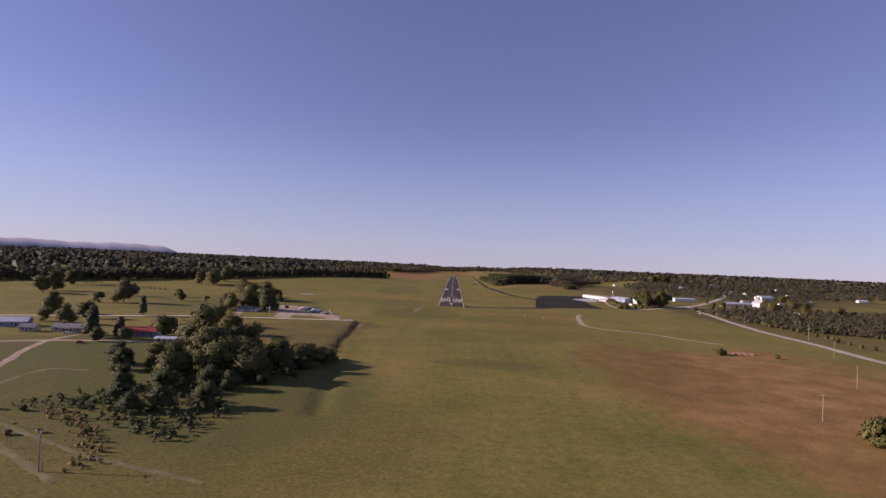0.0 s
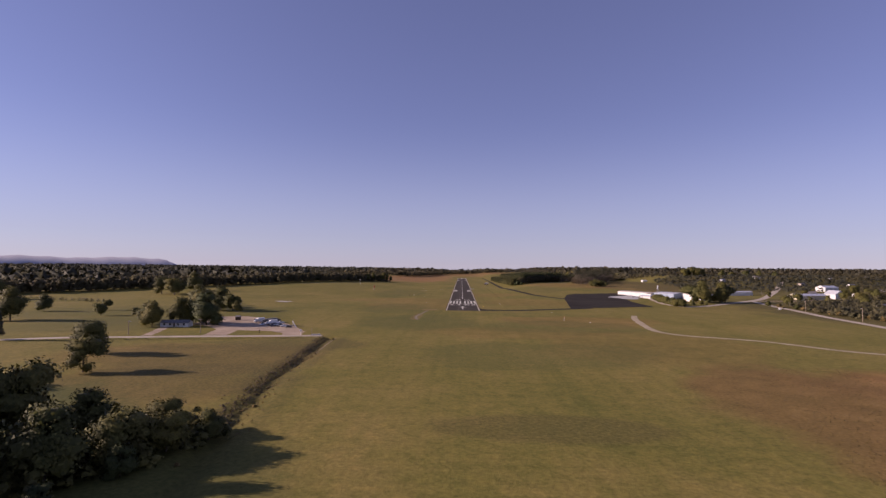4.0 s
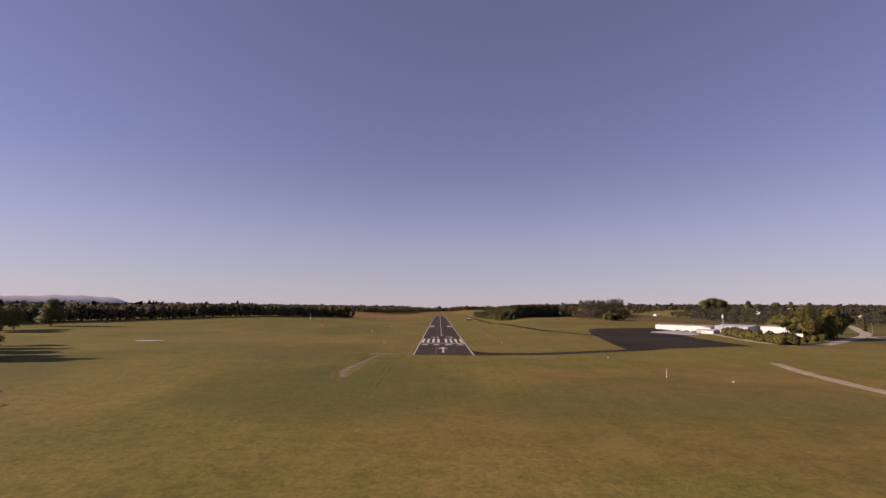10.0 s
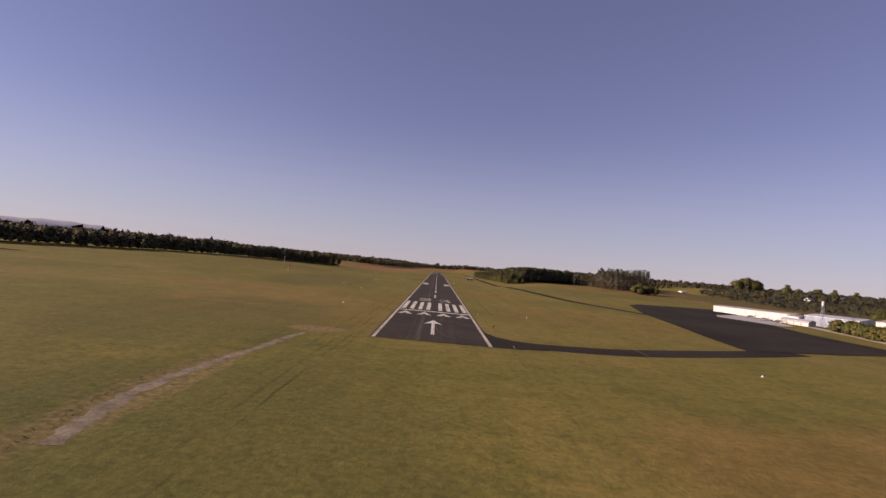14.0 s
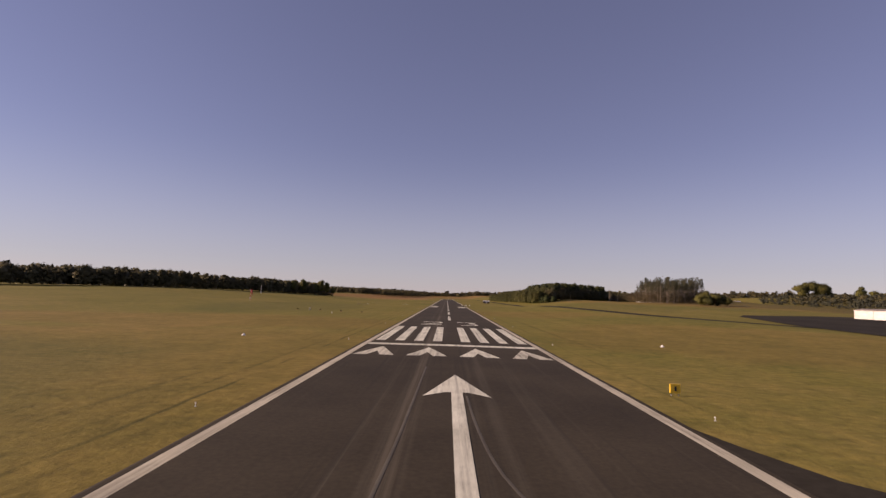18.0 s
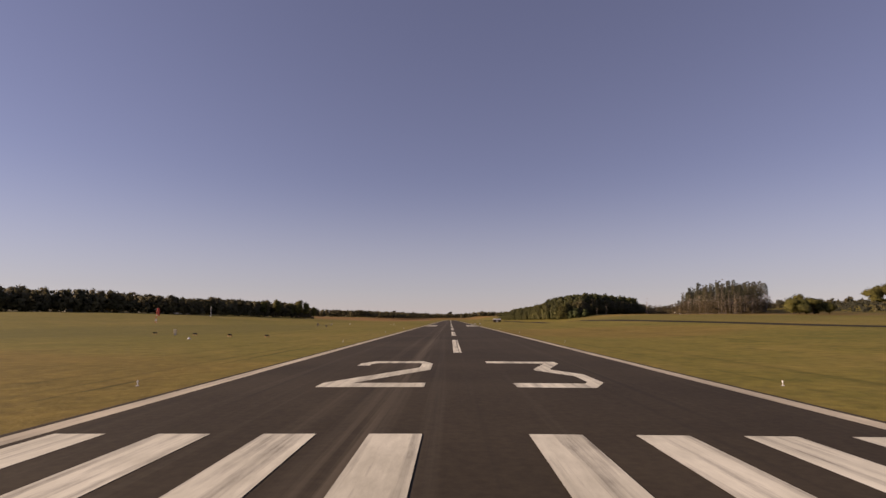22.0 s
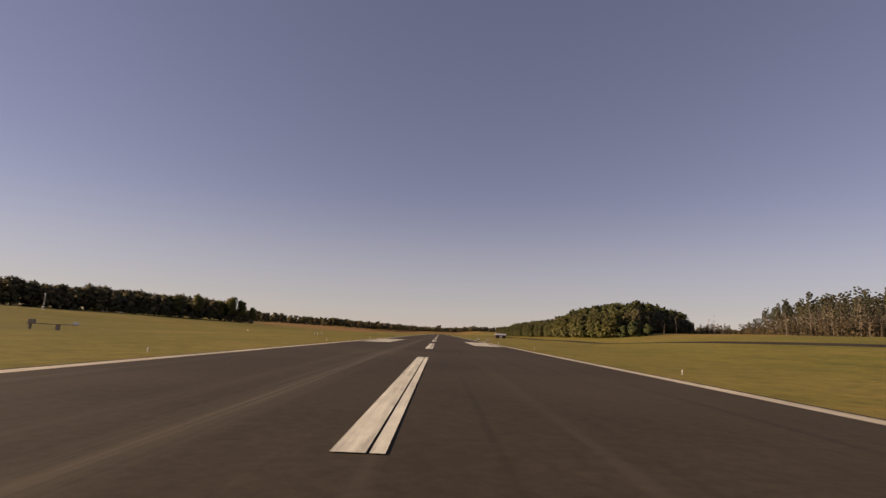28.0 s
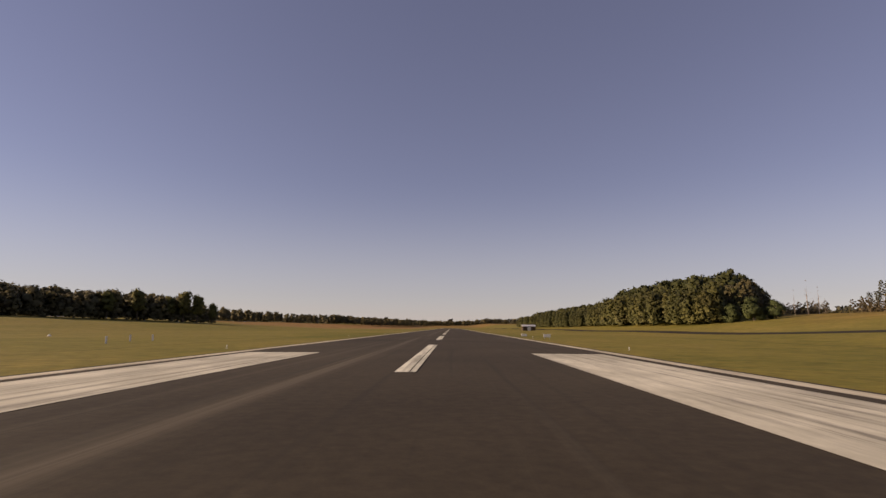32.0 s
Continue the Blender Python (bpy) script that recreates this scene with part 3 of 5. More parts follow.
    f = np.array([[q.index for q in x.verts] for x in bm.faces])
    bm.free()
    return v, f


ICO1, ICO2 = ico(1), ico(2)


def crown_arrays(rng, height, width, low, blobs, leaves, size, form="round", core=None, lump=1.0, even=0.0):
    """Verts, faces and soft normals of a crown: lumpy masses with many leaf sprays standing off them."""
    V, F, N, n = [], [], [], 0
    heart = np.array([0, 0, low + (height - low) * 0.42])
    lobes = []
    for j in range(7):
        a, d = j * 2.2 + rng.uniform(-0.6, 0.6), width * (0.08 if j == 6 else rng.uniform(0.13, 0.28))
        up = 0.72 if j == 6 else rng.uniform(0.06, 0.58)
        lobes.append((np.array([math.cos(a) * d, math.sin(a) * d, low + (height - low) * up]), width * rng.uniform(0.16, 0.27)))
    for k in range(blobs):
        u = (k + 0.5) / blobs
        h = low + (height - low) * (0.10 + 0.82 * u)
        if form == "cone":
            reach = width * 0.5 * (1 - u) ** 0.8 + 0.02 * width
        elif form == "tall":
            reach = width * 0.5 * (1 - abs(u - 0.45) * 1.1) ** 0.7
        else:
            reach = width * 0.5 * math.sqrt(max(0.08, 1 - (2 * u - 0.9) ** 2))
        a, d = k * 2.4 + rng.uniform(-0.5, 0.5), reach * (0.25 + 0.6 * math.sqrt(rng.random()))
        c = np.array([math.cos(a) * d, math.sin(a) * d, h])
        if form == "lobed":
            o, reach = lobes[k % 7]
            w = rng.normal(size=3)
            w[2] = abs(w[2]) * 1.1 - 0.35
            c = o + w / np.linalg.norm(w) * reach * np.array([1, 1, (height - low) / width])
        r = (width * 0.26 + 0.02 * height) * rng.uniform(0.7, 1.2) * (0.65 if form == "cone" else 1.0) * lump
        sq = np.array([r, r, r * rng.uniform(0.7, 0.95)])
        bv, bf = core or ICO1
        jig = 1 + rng.normal(0, 0.22, len(bv))
        V.append(c + bv * sq * 0.70 * jig[:, None])
        out = (c - heart) / (np.linalg.norm(c - heart) + 1e-6)
        N.append((bv * 0.4 + out * 0.7) * (1 - even) + np.array([0, 0, even]))
        F.append(bf + n)
        n += len(bv)
        m = max(3, int(leaves / blobs))
        w = rng.normal(size=(m, 3))
        w[:, 2] = np.where(rng.random(m) < 0.3, w[:, 2], np.abs(w[:, 2]) * 0.9 - 0.3)
        w /= np.linalg.norm(w, axis=1)[:, None]
        p = c + w * sq * rng.uniform(0.62, 1.28, (m, 1))
        t = np.cross(w, rng.normal(size=(m, 3)))
        t /= np.linalg.norm(t, axis=1)[:, None] + 1e-9
        b = np.cross(w, t) + w * rng.uniform(-0.9, 0.9, (m, 1))
        s = size * rng.uniform(0.6, 1.3, (m, 1))
        V.append(np.stack([p - t * s * 0.6 - b * s * 0.3, p + t * s * 0.6 - b * s * 0.2, p + b * s * 0.7], 1).reshape(-1, 3))
        far = (p - heart) / (np.linalg.norm(p - heart, axis=1)[:, None] + 1e-6)
        soft = (w * 0.35 + far * 0.65) * (1 - even) + np.array([0, 0, even]) + rng.normal(0, 0.14, (m, 3))
        N.append(np.repeat(soft, 3, 0))
        F.append(n + np.arange(m)[:, None] * 3 + [[0, 1, 2]])
        n += 3 * m
    N = np.concatenate(N)
    return np.concatenate(V), np.concatenate(F), N / (np.linalg.norm(N, axis=1)[:, None] + 1e-9)


def leafy_mesh(name, V, F, N, leaf):
    me = bpy.data.meshes.new(name)
    me.vertices.add(len(V))
    me.vertices.foreach_set("co", np.asarray(V, np.float32).ravel())
    me.loops.add(len(F) * 3)
    me.loops.foreach_set("vertex_index", np.asarray(F, np.int32).ravel())
    me.polygons.add(len(F))
    me.polygons.foreach_set("loop_start", (np.arange(len(F)) * 3).astype(np.int32))
    me.update(calc_edges=True)
    me.polygons.foreach_set("use_smooth", np.ones(len(F), dtype=bool))
    me.normals_split_custom_set_from_vertices(N.tolist())
    me.materials.append(leaf)
    return me


def trunk_bm(rng, height, low, r, limbs):
    bm = bmesh.new()
    p, top = Vector((0, 0, -0.4)), height * 0.8
    k = 5
    bend = [Vector((rng.uniform(-0.03, 0.03) * height * j / k, rng.uniform(-0.03, 0.03) * height * j / k, 0)) for j in range(k + 1)]
    pts = [Vector((0, 0, -0.4 + (top + 0.4) * j / k)) + bend[j] for j in range(k + 1)]
    for j in range(k):
        rod(bm, pts[j], pts[j + 1], r * (1.15 - 0.95 * j / k), r * (1.15 - 0.95 * (j + 1) / k), 7)
    for _ in range(limbs):
        u = rng.uniform(0.35, 0.9)
        o = pts[0].lerp(pts[-1], u) * 1.0
        a, ln = rng.uniform(0, 6.28), height * rng.uniform(0.16, 0.3) * (1.2 - u)
        tip = o + Vector((math.cos(a) * ln, math.sin(a) * ln, ln * rng.uniform(0.25, 0.8)))
        rod(bm, o, tip, r * 0.42 * (1.2 - u), r * 0.10, 5)
    return bm


def tree_kind(seed, height, width, low, blobs, leaves, size, leaf, form="round", bark=None, r=None, limbs=9, lump=1.0, core=None, even=0.2):
    """Meshes (trunk, crown) of one kind of tree."""
    rng = np.random.default_rng(seed)
    v, f, nrm = crown_arrays(rng, height, width, low, blobs, leaves, size, form, core, lump, even)
    crown = leafy_mesh("crown", v, f, nrm, leaf)
    bm = trunk_bm(random.Random(seed), height, low, r or 0.022 * height, limbs)
    me = bpy.data.meshes.new("trunk")
    bm.to_mesh(me)
    bm.free()
    me.materials.append(bark or M_BARK)
    return me, crown


def plant(kind, x, y, label, name="tree", scale=1.0, turn=None, group="", category="tree", tall=1.0):
    rng = random.Random(int(x * 31 + y * 17))
    z = float(land(x, y))
    m = pose(x, y, z, 0, 0, rng.uniform(0, 360) if turn is None else turn) @ Matrix.Diagonal((scale, scale, scale * tall, 1))
    t = thing(name, m, label, category, group)
    child("trunk", kind[0], t)
    child("crown", kind[1], t)
    return t


BROAD = [tree_kind(s, 13, 11, 0.3, 30, 6000, 0.50, M_LEAF, "lobed", lump=0.78) for s in (3, 4, 5)]
BROAD_LIT = [tree_kind(s, 12, 10, 0.2, 28, 5200, 0.48, M_LEAF_LIT, "lobed", lump=0.78) for s in (7, 8)]
CEDAR = [tree_kind(s, 9, 4.6, 0.3, 30, 3000, 0.42, M_PINE, "cone", lump=0.9) for s in (11, 12)]
TALL = [tree_kind(s, 20, 8, 5, 15, 1500, 1.0, M_LEAF, "tall") for s in (15, 16)]
BUSH = [tree_kind(s, 3.2, 3.8, 0.05, 12, 1300, 0.34, M_LEAF, r=0.08, limbs=4, lump=0.85) for s in (21, 22)]
BUSH_DRY = [tree_kind(s, 2.2, 3.0, 0.0, 10, 900, 0.28, M_SCRUB, r=0.05, limbs=4, lump=0.85) for s in (25, 26)]


def forest(name, spots, leaf, label, heights, seed, leaves=70, blobs=5, size=2.2, width=0.55, form="tall", low=0.12, lump=1.0, even=0.4):
    """Woodland too thick to count: many crowns joined into one mesh."""
    rng = np.random.default_rng(seed)
    kinds = [crown_arrays(rng, 1.0, width * rng.uniform(0.8, 1.2), low, blobs, leaves, size / 18.0, form, None, lump, even) for _ in range(9)]
    V, F, N, n = [], [], [], 0
    for x, y in spots:
        v, f, nrm = kinds[rng.integers(9)]
        h = rng.uniform(*heights)
        a = rng.uniform(0, 6.28)
        c, s = math.cos(a), math.sin(a)
        w = h * rng.uniform(0.85, 1.2)
        V.append(np.stack([(v[:, 0] * c - v[:, 1] * s) * w + x, (v[:, 0] * s + v[:, 1] * c) * w + y, v[:, 2] * h + float(land(x, y))], -1))
        N.append(np.stack([nrm[:, 0] * c - nrm[:, 1] * s, nrm[:, 0] * s + nrm[:, 1] * c, nrm[:, 2]], -1))
        F.append(f + n)
        n += len(v)
    me = leafy_mesh(name, np.concatenate(V), np.concatenate(F), np.concatenate(N), leaf)
    return tagged(new(name, me), label, "forest", kind="stuff")


def spots_in(pts, gap, seed, jitter=0.45):
    """Uneven places inside a polygon."""
    rng = random.Random(seed)
    xs, ys = [p[0] for p in pts], [p[1] for p in pts]
    out = []
    y = min(ys)
    while y < max(ys):
        x = min(xs)
        while x < max(xs):
            px, py = x + rng.uniform(-jitter, jitter) * gap, y + rng.uniform(-jitter, jitter) * gap
            inside = False
            for (ax, ay), (bx, by) in zip(pts, pts[1:] + pts[:1]):
                if (ay > py) != (by > py) and px < (bx - ax) * (py - ay) / (by - ay) + ax:
                    inside = not inside
            if inside:
                out.append((px, py))
            x += gap
        y += gap
    return out


def along(pts, gap, depth, seed):
    """Uneven places beside a bent line, depth metres deep to its left."""
    rng = random.Random(seed)
    out = []
    for (ax, ay), (bx, by) in zip(pts, pts[1:]):
        ln = math.hypot(bx - ax, by - ay)
        ux, uy = (bx - ax) / ln, (by - ay) / ln
        k = 0.0
        while k < ln:
            d = rng.uniform(0, depth)
            out.append((ax + ux * k - uy * d, ay + uy * k + ux * d))
            k += gap * rng.uniform(0.6, 1.4)
    return out


# woods west of the field, in depth behind a leafy edge
WEST_EDGE = [(-640, -60), (-520, 90), (-410, 230), (-320, 380), (-268, 520), (-226, 630), (-180, 700)]
forest("woods", along(WEST_EDGE, 3.2, 26, 1), M_WOODS, "dense dark green woodland edge beyond the grass field", (11, 19), 1, 330, 12, 1.3, 0.55, "round", 0.02, 0.8)
forest("woods", along(WEST_EDGE, 2.4, 60, 2), M_WOODS, "dense dark green woodland edge beyond the grass field", (14, 19.5), 2, 240, 9, 1.4)
FAR_WEST = [(-640, 0), (-760, 120), (-1000, 400), (-1800, 1300), (-2800, 2500), (-2800, 3300), (-1800, 3600), (-500, 3700), (-520, 1500), (-480, 900), (-300, 740), (-420, 420)]
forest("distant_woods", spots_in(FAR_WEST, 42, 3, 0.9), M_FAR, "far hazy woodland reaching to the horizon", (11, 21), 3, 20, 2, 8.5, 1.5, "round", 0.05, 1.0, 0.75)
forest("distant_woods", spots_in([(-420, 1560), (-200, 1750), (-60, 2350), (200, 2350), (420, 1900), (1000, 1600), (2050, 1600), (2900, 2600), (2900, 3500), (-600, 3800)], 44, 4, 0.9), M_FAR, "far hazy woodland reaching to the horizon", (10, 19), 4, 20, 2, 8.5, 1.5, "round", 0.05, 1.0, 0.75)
forest("woods", along([(-330, 800), (-300, 1000), (-314, 1283), (-204, 1375), (-148, 1711), (-88, 2065), (60, 2250), (220, 2300)], 4.2, 45, 5), M_WOODS, "dark treeline beyond the far clay field", (14, 20), 5, 150, 8, 1.9)
# hill woods east of the runway
HILL_EDGE = [(101, 990), (105, 800), (109, 650)]
forest("woods", along([(112, 522), (109, 650)], 1.1, 16, 6), M_HILL, "sunlit green woodland edge beside the taxiway", (11, 18), 6, 520, 24, 0.8, 0.50, "tall", 0.0, 0.55, 0.5)
forest("woods", along(HILL_EDGE[::-1], 1.1, 16, 6), M_HILL, "sunlit green woodland edge beside the taxiway", (9, 14), 16, 520, 24, 0.8, 0.50, "tall", 0.0, 0.55, 0.5)
forest("woods", spots_in([(126, 552), (240, 728), (236, 740), (114, 690), (118, 600)], 6.0, 7), M_HILL, "dense dark green wooded hill beside the airfield", (19, 23), 7, 220, 18, 1.2, 0.6, "round", 0.1, 0.6, 0.5)
forest("woods", spots_in([(236, 740), (252, 770), (320, 900), (240, 1200), (118, 1080), (112, 800), (114, 690)], 6.0, 7), M_HILL, "dense dark green wooded hill beside the airfield", (13, 17), 27, 220, 18, 1.2, 0.6, "round", 0.1, 0.6, 0.5)
forest("woods", along([(258, 752), (244, 724), (192, 642), (152, 580), (117, 526)], 1.2, -14, 14), M_WOODS, "tall dark trees along the shaded side of the hill", (11, 17), 14, 300, 22, 1.0, 0.45, "tall", 0.0, 0.55, 0.0)
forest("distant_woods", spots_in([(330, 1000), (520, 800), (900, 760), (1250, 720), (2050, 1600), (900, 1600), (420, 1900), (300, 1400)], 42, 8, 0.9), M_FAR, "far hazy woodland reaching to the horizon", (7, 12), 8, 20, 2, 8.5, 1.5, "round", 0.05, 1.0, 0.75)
forest("woods", spots_in([(325, -60), (345, 10), (440, 60), (600, 60), (760, 100), (640, 0), (420, -250), (322, -200)], 6.4, 9, 1.0), M_WOODS, "scrubby mixed woodland beside the road", (3, 9), 9, 80, 9, 1.6, 1.0, "lobed", 0.02, 0.7, 0.6)
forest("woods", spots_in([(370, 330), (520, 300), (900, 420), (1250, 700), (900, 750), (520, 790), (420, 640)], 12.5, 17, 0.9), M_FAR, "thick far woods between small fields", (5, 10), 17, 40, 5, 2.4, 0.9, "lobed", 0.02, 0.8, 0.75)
forest("woods", along([(430, 60), (560, 190), (760, 500), (1000, 900)], 4, -24, 18), M_WOODS, "uneven tree belt along the far road", (5, 11), 18, 120, 8, 1.8, 0.8, "lobed", 0.02, 0.7)
forest("woods", along([(1500, 640), (1250, 700), (900, 740), (600, 790), (420, 900), (330, 1040)], 4.6, -70, 19), M_WOODS, "long dark wooded ridge behind the fields", (7, 12), 19, 120, 7, 2.6, 0.7, "round", 0.05, 0.9, 0.75)
forest("woods", along([(420, 575), (520, 510), (640, 480), (800, 520), (1000, 640)], 4.2, 36, 23), M_WOODS, "continuous dark tree belt beyond the hangar field", (7, 12), 23, 120, 7, 2.2, 0.8, "lobed", 0.02, 0.8)
# east of the runway: dark end of the hill, tall bare pines, clumps
PINE = [tree_kind(s, 29, 5.4, 5 + (s % 4) * 3.5, 24, 1300, 0.42, M_PINE, "tall", M_BARE, 0.20, 34, 0.32) for s in (31, 32, 33, 34, 35, 36)]
SNAG = [tree_kind(s, 24, 0.4, 21.5, 1, 6, 0.15, M_SCRUB, "tall", M_BARE, 0.2, 12) for s in (37,)]
for k, (x, y) in enumerate(spots_in([(256, 655), (236, 560), (226, 505), (238, 488), (262, 503), (325, 585), (300, 660)], 6.4, 12)):
    q = random.Random(k)
    ripe = 0.42 + 0.48 * float(smooth(x - 0.577 * (y - 220), -8, 38))
    plant(PINE[k % 6], x, y, "tall pale-trunked pine with a thin high crown", "pine_tree", ripe * q.uniform(0.78, 1.2), group="bare pines east of the taxiway")
for x, y, s in ((142, 528, 0.58), (131, 519, 0.42), (218, 634, 0.8), (222, 640, 0.72), (236, 655, 0.55), (237, 508, 1.25), (243, 516, 1.35), (246, 511, 1.2), (250, 520, 1.25)):
    plant(SNAG[0], x, y, "bare dead tree trunk with broken limbs", "dead_tree", s)
forest("undergrowth", spots_in([(248, 655), (228, 560), (220, 502), (238, 484), (266, 500), (330, 582), (310, 670)], 4.4, 13), M_BRUSH, "grey-brown dry brush and saplings under the pines", (3, 15), 13, 110, 11, 0.8, 0.30, "tall", 0.0, 0.55)
for x, y, s in ((233, 404, 0.95), (240, 408, 1.1), (247, 404, 1.05), (254, 410, 1.0), (242, 416, 1.1), (250, 416, 1.05), (237, 399, 0.8), (257, 403, 0.8)):
    plant(BROAD[int(x) % 3], x, y, "dark green round tree in a field clump", "tree", s, group="field clump", tall=0.9)
for x, y, s in ((520, 700, 1.6), (535, 706, 1.9), (548, 698, 1.7), (562, 710, 1.5), (600, 690, 1.2), (625, 700, 1.0), (655, 690, 1.2), (690, 700, 1.1), (720, 690, 1.0)):
    plant(BROAD[int(x) % 3], x, y, "large dark broad-crowned tree on the skyline", "tree", s * 1.1, group="skyline trees")
for x, y, s in ((111, 511, 0.75), (108, 520, 0.6), (118, 509, 0.6)):
    plant(BROAD_LIT[int(x) % 2], x, y, "sunlit yellow-green tree at the wood's edge", "tree", s)
for k in range(3, 9, 2):
    rng = random.Random(40 + k)
    plant(BROAD[k % 3], 234 + 4.5 * k + rng.uniform(-3, 3), 0 + 3.0 * k + rng.uniform(-5, 5), "dark green broadleaf tree at the end of the hangars", "tree", rng.uniform(0.45, 0.6), group="trees by the hangars")
for x, y, s in ((-178, 694, 0.95), (-186, 690, 1.05), (-194, 686, 0.85), (-170, 700, 0.7), (-206, 668, 1.0), (-216, 652, 0.9)):
    plant(TALL[int(-x) % 2], x, y, "tall thin-crowned tree standing out at the end of the wood", "tree", s)
forest("undergrowth", along([(-240, 600), (-218, 645), (-186, 690), (-168, 702)], 2.0, 14, 41), M_WOODS, "dark brush at the foot of the wood", (4, 9), 41, 110, 7, 2.0, 0.8, "lobed", 0.0, 0.8)
forest("woods", spots_in([(262, 790), (330, 800), (430, 850), (430, 900), (280, 910)], 6.5, 51), M_WOODS, "low dark wood behind the small white house", (9, 13), 51, 140, 12, 1.5, 0.6, "round", 0.0, 0.6, 0.3)
forest("undergrowth", spots_in([(226, 672), (244, 664), (268, 700), (262, 722), (248, 716)], 4.6, 52), M_BRUSH, "thin brown saplings between the hill and the pines", (6, 14), 52, 120, 12, 0.8, 0.28, "tall", 0.0, 0.55)
# trees round the hangars and the junction
for x, y, s in ((262, 54, 1.7), (270, 46, 1.85), (294, 50, 1.75), (301, 56, 1.65), (284, 66, 1.0), (312, 150, 1.1), (334, 126, 1.1)):
    plant(BROAD[int(x) % 3], x, y, "dark green broadleaf tree beside the airfield road", "tree", s, group="trees by the hangars")
for k in range(22):
    rng = random.Random(k)
    plant(BUSH[k % 2], 226 + rng.uniform(-4, 3) + 0.02 * k * k, -4 + 4.2 * k, "rounded dark green hedge shrub before the hangars", "shrub", rng.uniform(1.5, 2.4), group="hangar hedge", category="shrub")
for x, y, s in ((171, -369, 1.3), (175, -366, 0.9), (203, -375, 0.8), (132, -545, 2.4), (138, -540, 2.0)):
    plant(BUSH[int(x) % 2], x, y, "low dark green bush on bare soil", "bush", s, category="bush")
for x, y, s in ((350, 20, 0.8), (362, 45, 0.9), (385, 60, 1.0), (405, 40, 0.8), (428, 106, 0.45), (455, 60, 1.2), (480, 120, 1.1), (500, 60, 1.1), (540, 150, 1.0), (560, 190, 1.1), (430, 20, 0.9), (470, 10, 1.0), (520, 20, 1.2), (590, 260, 1.2), (620, 300, 1.1), (418, 178, 0.6), (470, 186, 0.8)):
    plant(BROAD[int(x) % 3], x, y, "dark green tree among the farm buildings", "tree", s, group="farm trees")
# hedge along the road by the woods
for k in range(26):
    rng = random.Random(100 + k)
    y = 20 - 14 * k
    x = 322 - 0.00038 * (y + 60) ** 2 * (1 if y < -60 else 0) + 8
    plant(BUSH_DRY[k % 2] if k % 3 else BUSH[k % 2], x + rng.uniform(-2, 3), y + rng.uniform(-4, 4), "scrubby roadside bush with dry stems", "bush", rng.uniform(0.8, 1.7), group="roadside bushes", category="bush")

# west: the big grove, the farmyard trees
for x, y, k, s, t in ((-112, -468, 0, 1.75, 1.05), (-100, -486, 1, 1.45, 1.1), (-90, -500, 2, 1.3, 1.05), (-104, -506, 0, 1.1, 1.0), (-84, -484, 1, 1.2, 1.0), (-76, -502, 2, 1.15, 0.95),
                      (-72, -480, 0, 1.05, 0.95), (-66, -470, 1, 0.95, 0.9), (-61, -462, 2, 0.85, 0.85), (-57, -452, 0, 0.6, 0.8), (-96, -460, 2, 1.3, 1.1),
                      (-121, -488, 1, 0.95, 1.0), (-80, -458, 0, 0.9, 0.9), (-69, -448, 2, 0.7, 0.9)):
    plant(BROAD[k], x, y, "tall full-crowned dark green tree in a grove", "tree", s, group="grove", tall=t)
forest("undergrowth", spots_in([(-126, -490), (-104, -464), (-80, -452), (-55, -440), (-50, -448), (-62, -480), (-78, -512), (-100, -520)], 4.2, 36), M_LEAF, "dark green thicket beneath the grove", (2.5, 6.0), 36, 150, 8, 1.6, 0.9, "lobed", 0.0, 0.75)
forest("undergrowth", spots_in([(-128, -545), (-104, -505), (-82, -515), (-66, -545), (-70, -575), (-100, -560)], 3.6, 37), M_LEAF_LIT, "olive-green saplings and brush on rough ground", (0.8, 3.6), 37, 150, 8, 1.6, 0.9, "lobed", 0.0, 0.75)
for x, y, s in ((-86, -516, 0.75), (-78, -517, 0.65), (-98, -524, 0.8), (-88, -545, 0.7), (-76, -540, 0.75), (-113, -524, 0.75), (-140, -484, 0.85), (-132, -494, 0.8), (-70, -505, 0.55), (-62, -475, 0.5), (-70, -474, 0.5), (-63, -492, 0.45), (-104, -540, 0.6), (-95, -550, 0.55)):
    plant(BROAD_LIT[int(-x) % 2], x, y, "olive-green tree catching the low sun", "tree", s, group="grove")
for x, y, k, s, t in ((-197, -418, 0, 2.0, 1.0), (-203, -410, 1, 1.8, 0.95), (-190, -404, 0, 1.35, 0.9), (-231, -312, 1, 1.4, 1.2), (-184, -416, 1, 1.0, 0.9)):
    plant(CEDAR[k], x, y, "dark pointed cedar tree", "cedar_tree", s, group="cedars by the houses", tall=t)
for x, y, k, s in ((-302, -222, 0, 1.3), (-321, -230, 1, 0.65), (-271, -177, 2, 0.65), (-160, -410, 2, 0.9), (-250, -168, 1, 0.4), (-246, -372, 0, 0.75), (-262, -368, 1, 0.6), (-174, -424, 2, 0.5), (-186, -430, 0, 0.45), (-134, -385, 1, 0.85), (-160, -345, 2, 0.95), (-338, -148, 0, 0.8), (-300, -128, 1, 0.6), (-428, -158, 2, 1.2), (-441, -126, 0, 1.3), (-496, -21, 1, 1.4), (-355, 79, 2, 1.4), (-374, 166, 0, 1.5), (-381, 97, 1, 1.5), (-366, 110, 2, 1.3), (-294, -320, 0, 0.9), (-254, -342, 1, 0.8)):
    plant(BROAD[k], x, y, "dark green pasture tree with a dense crown", "tree", s * 1.25)
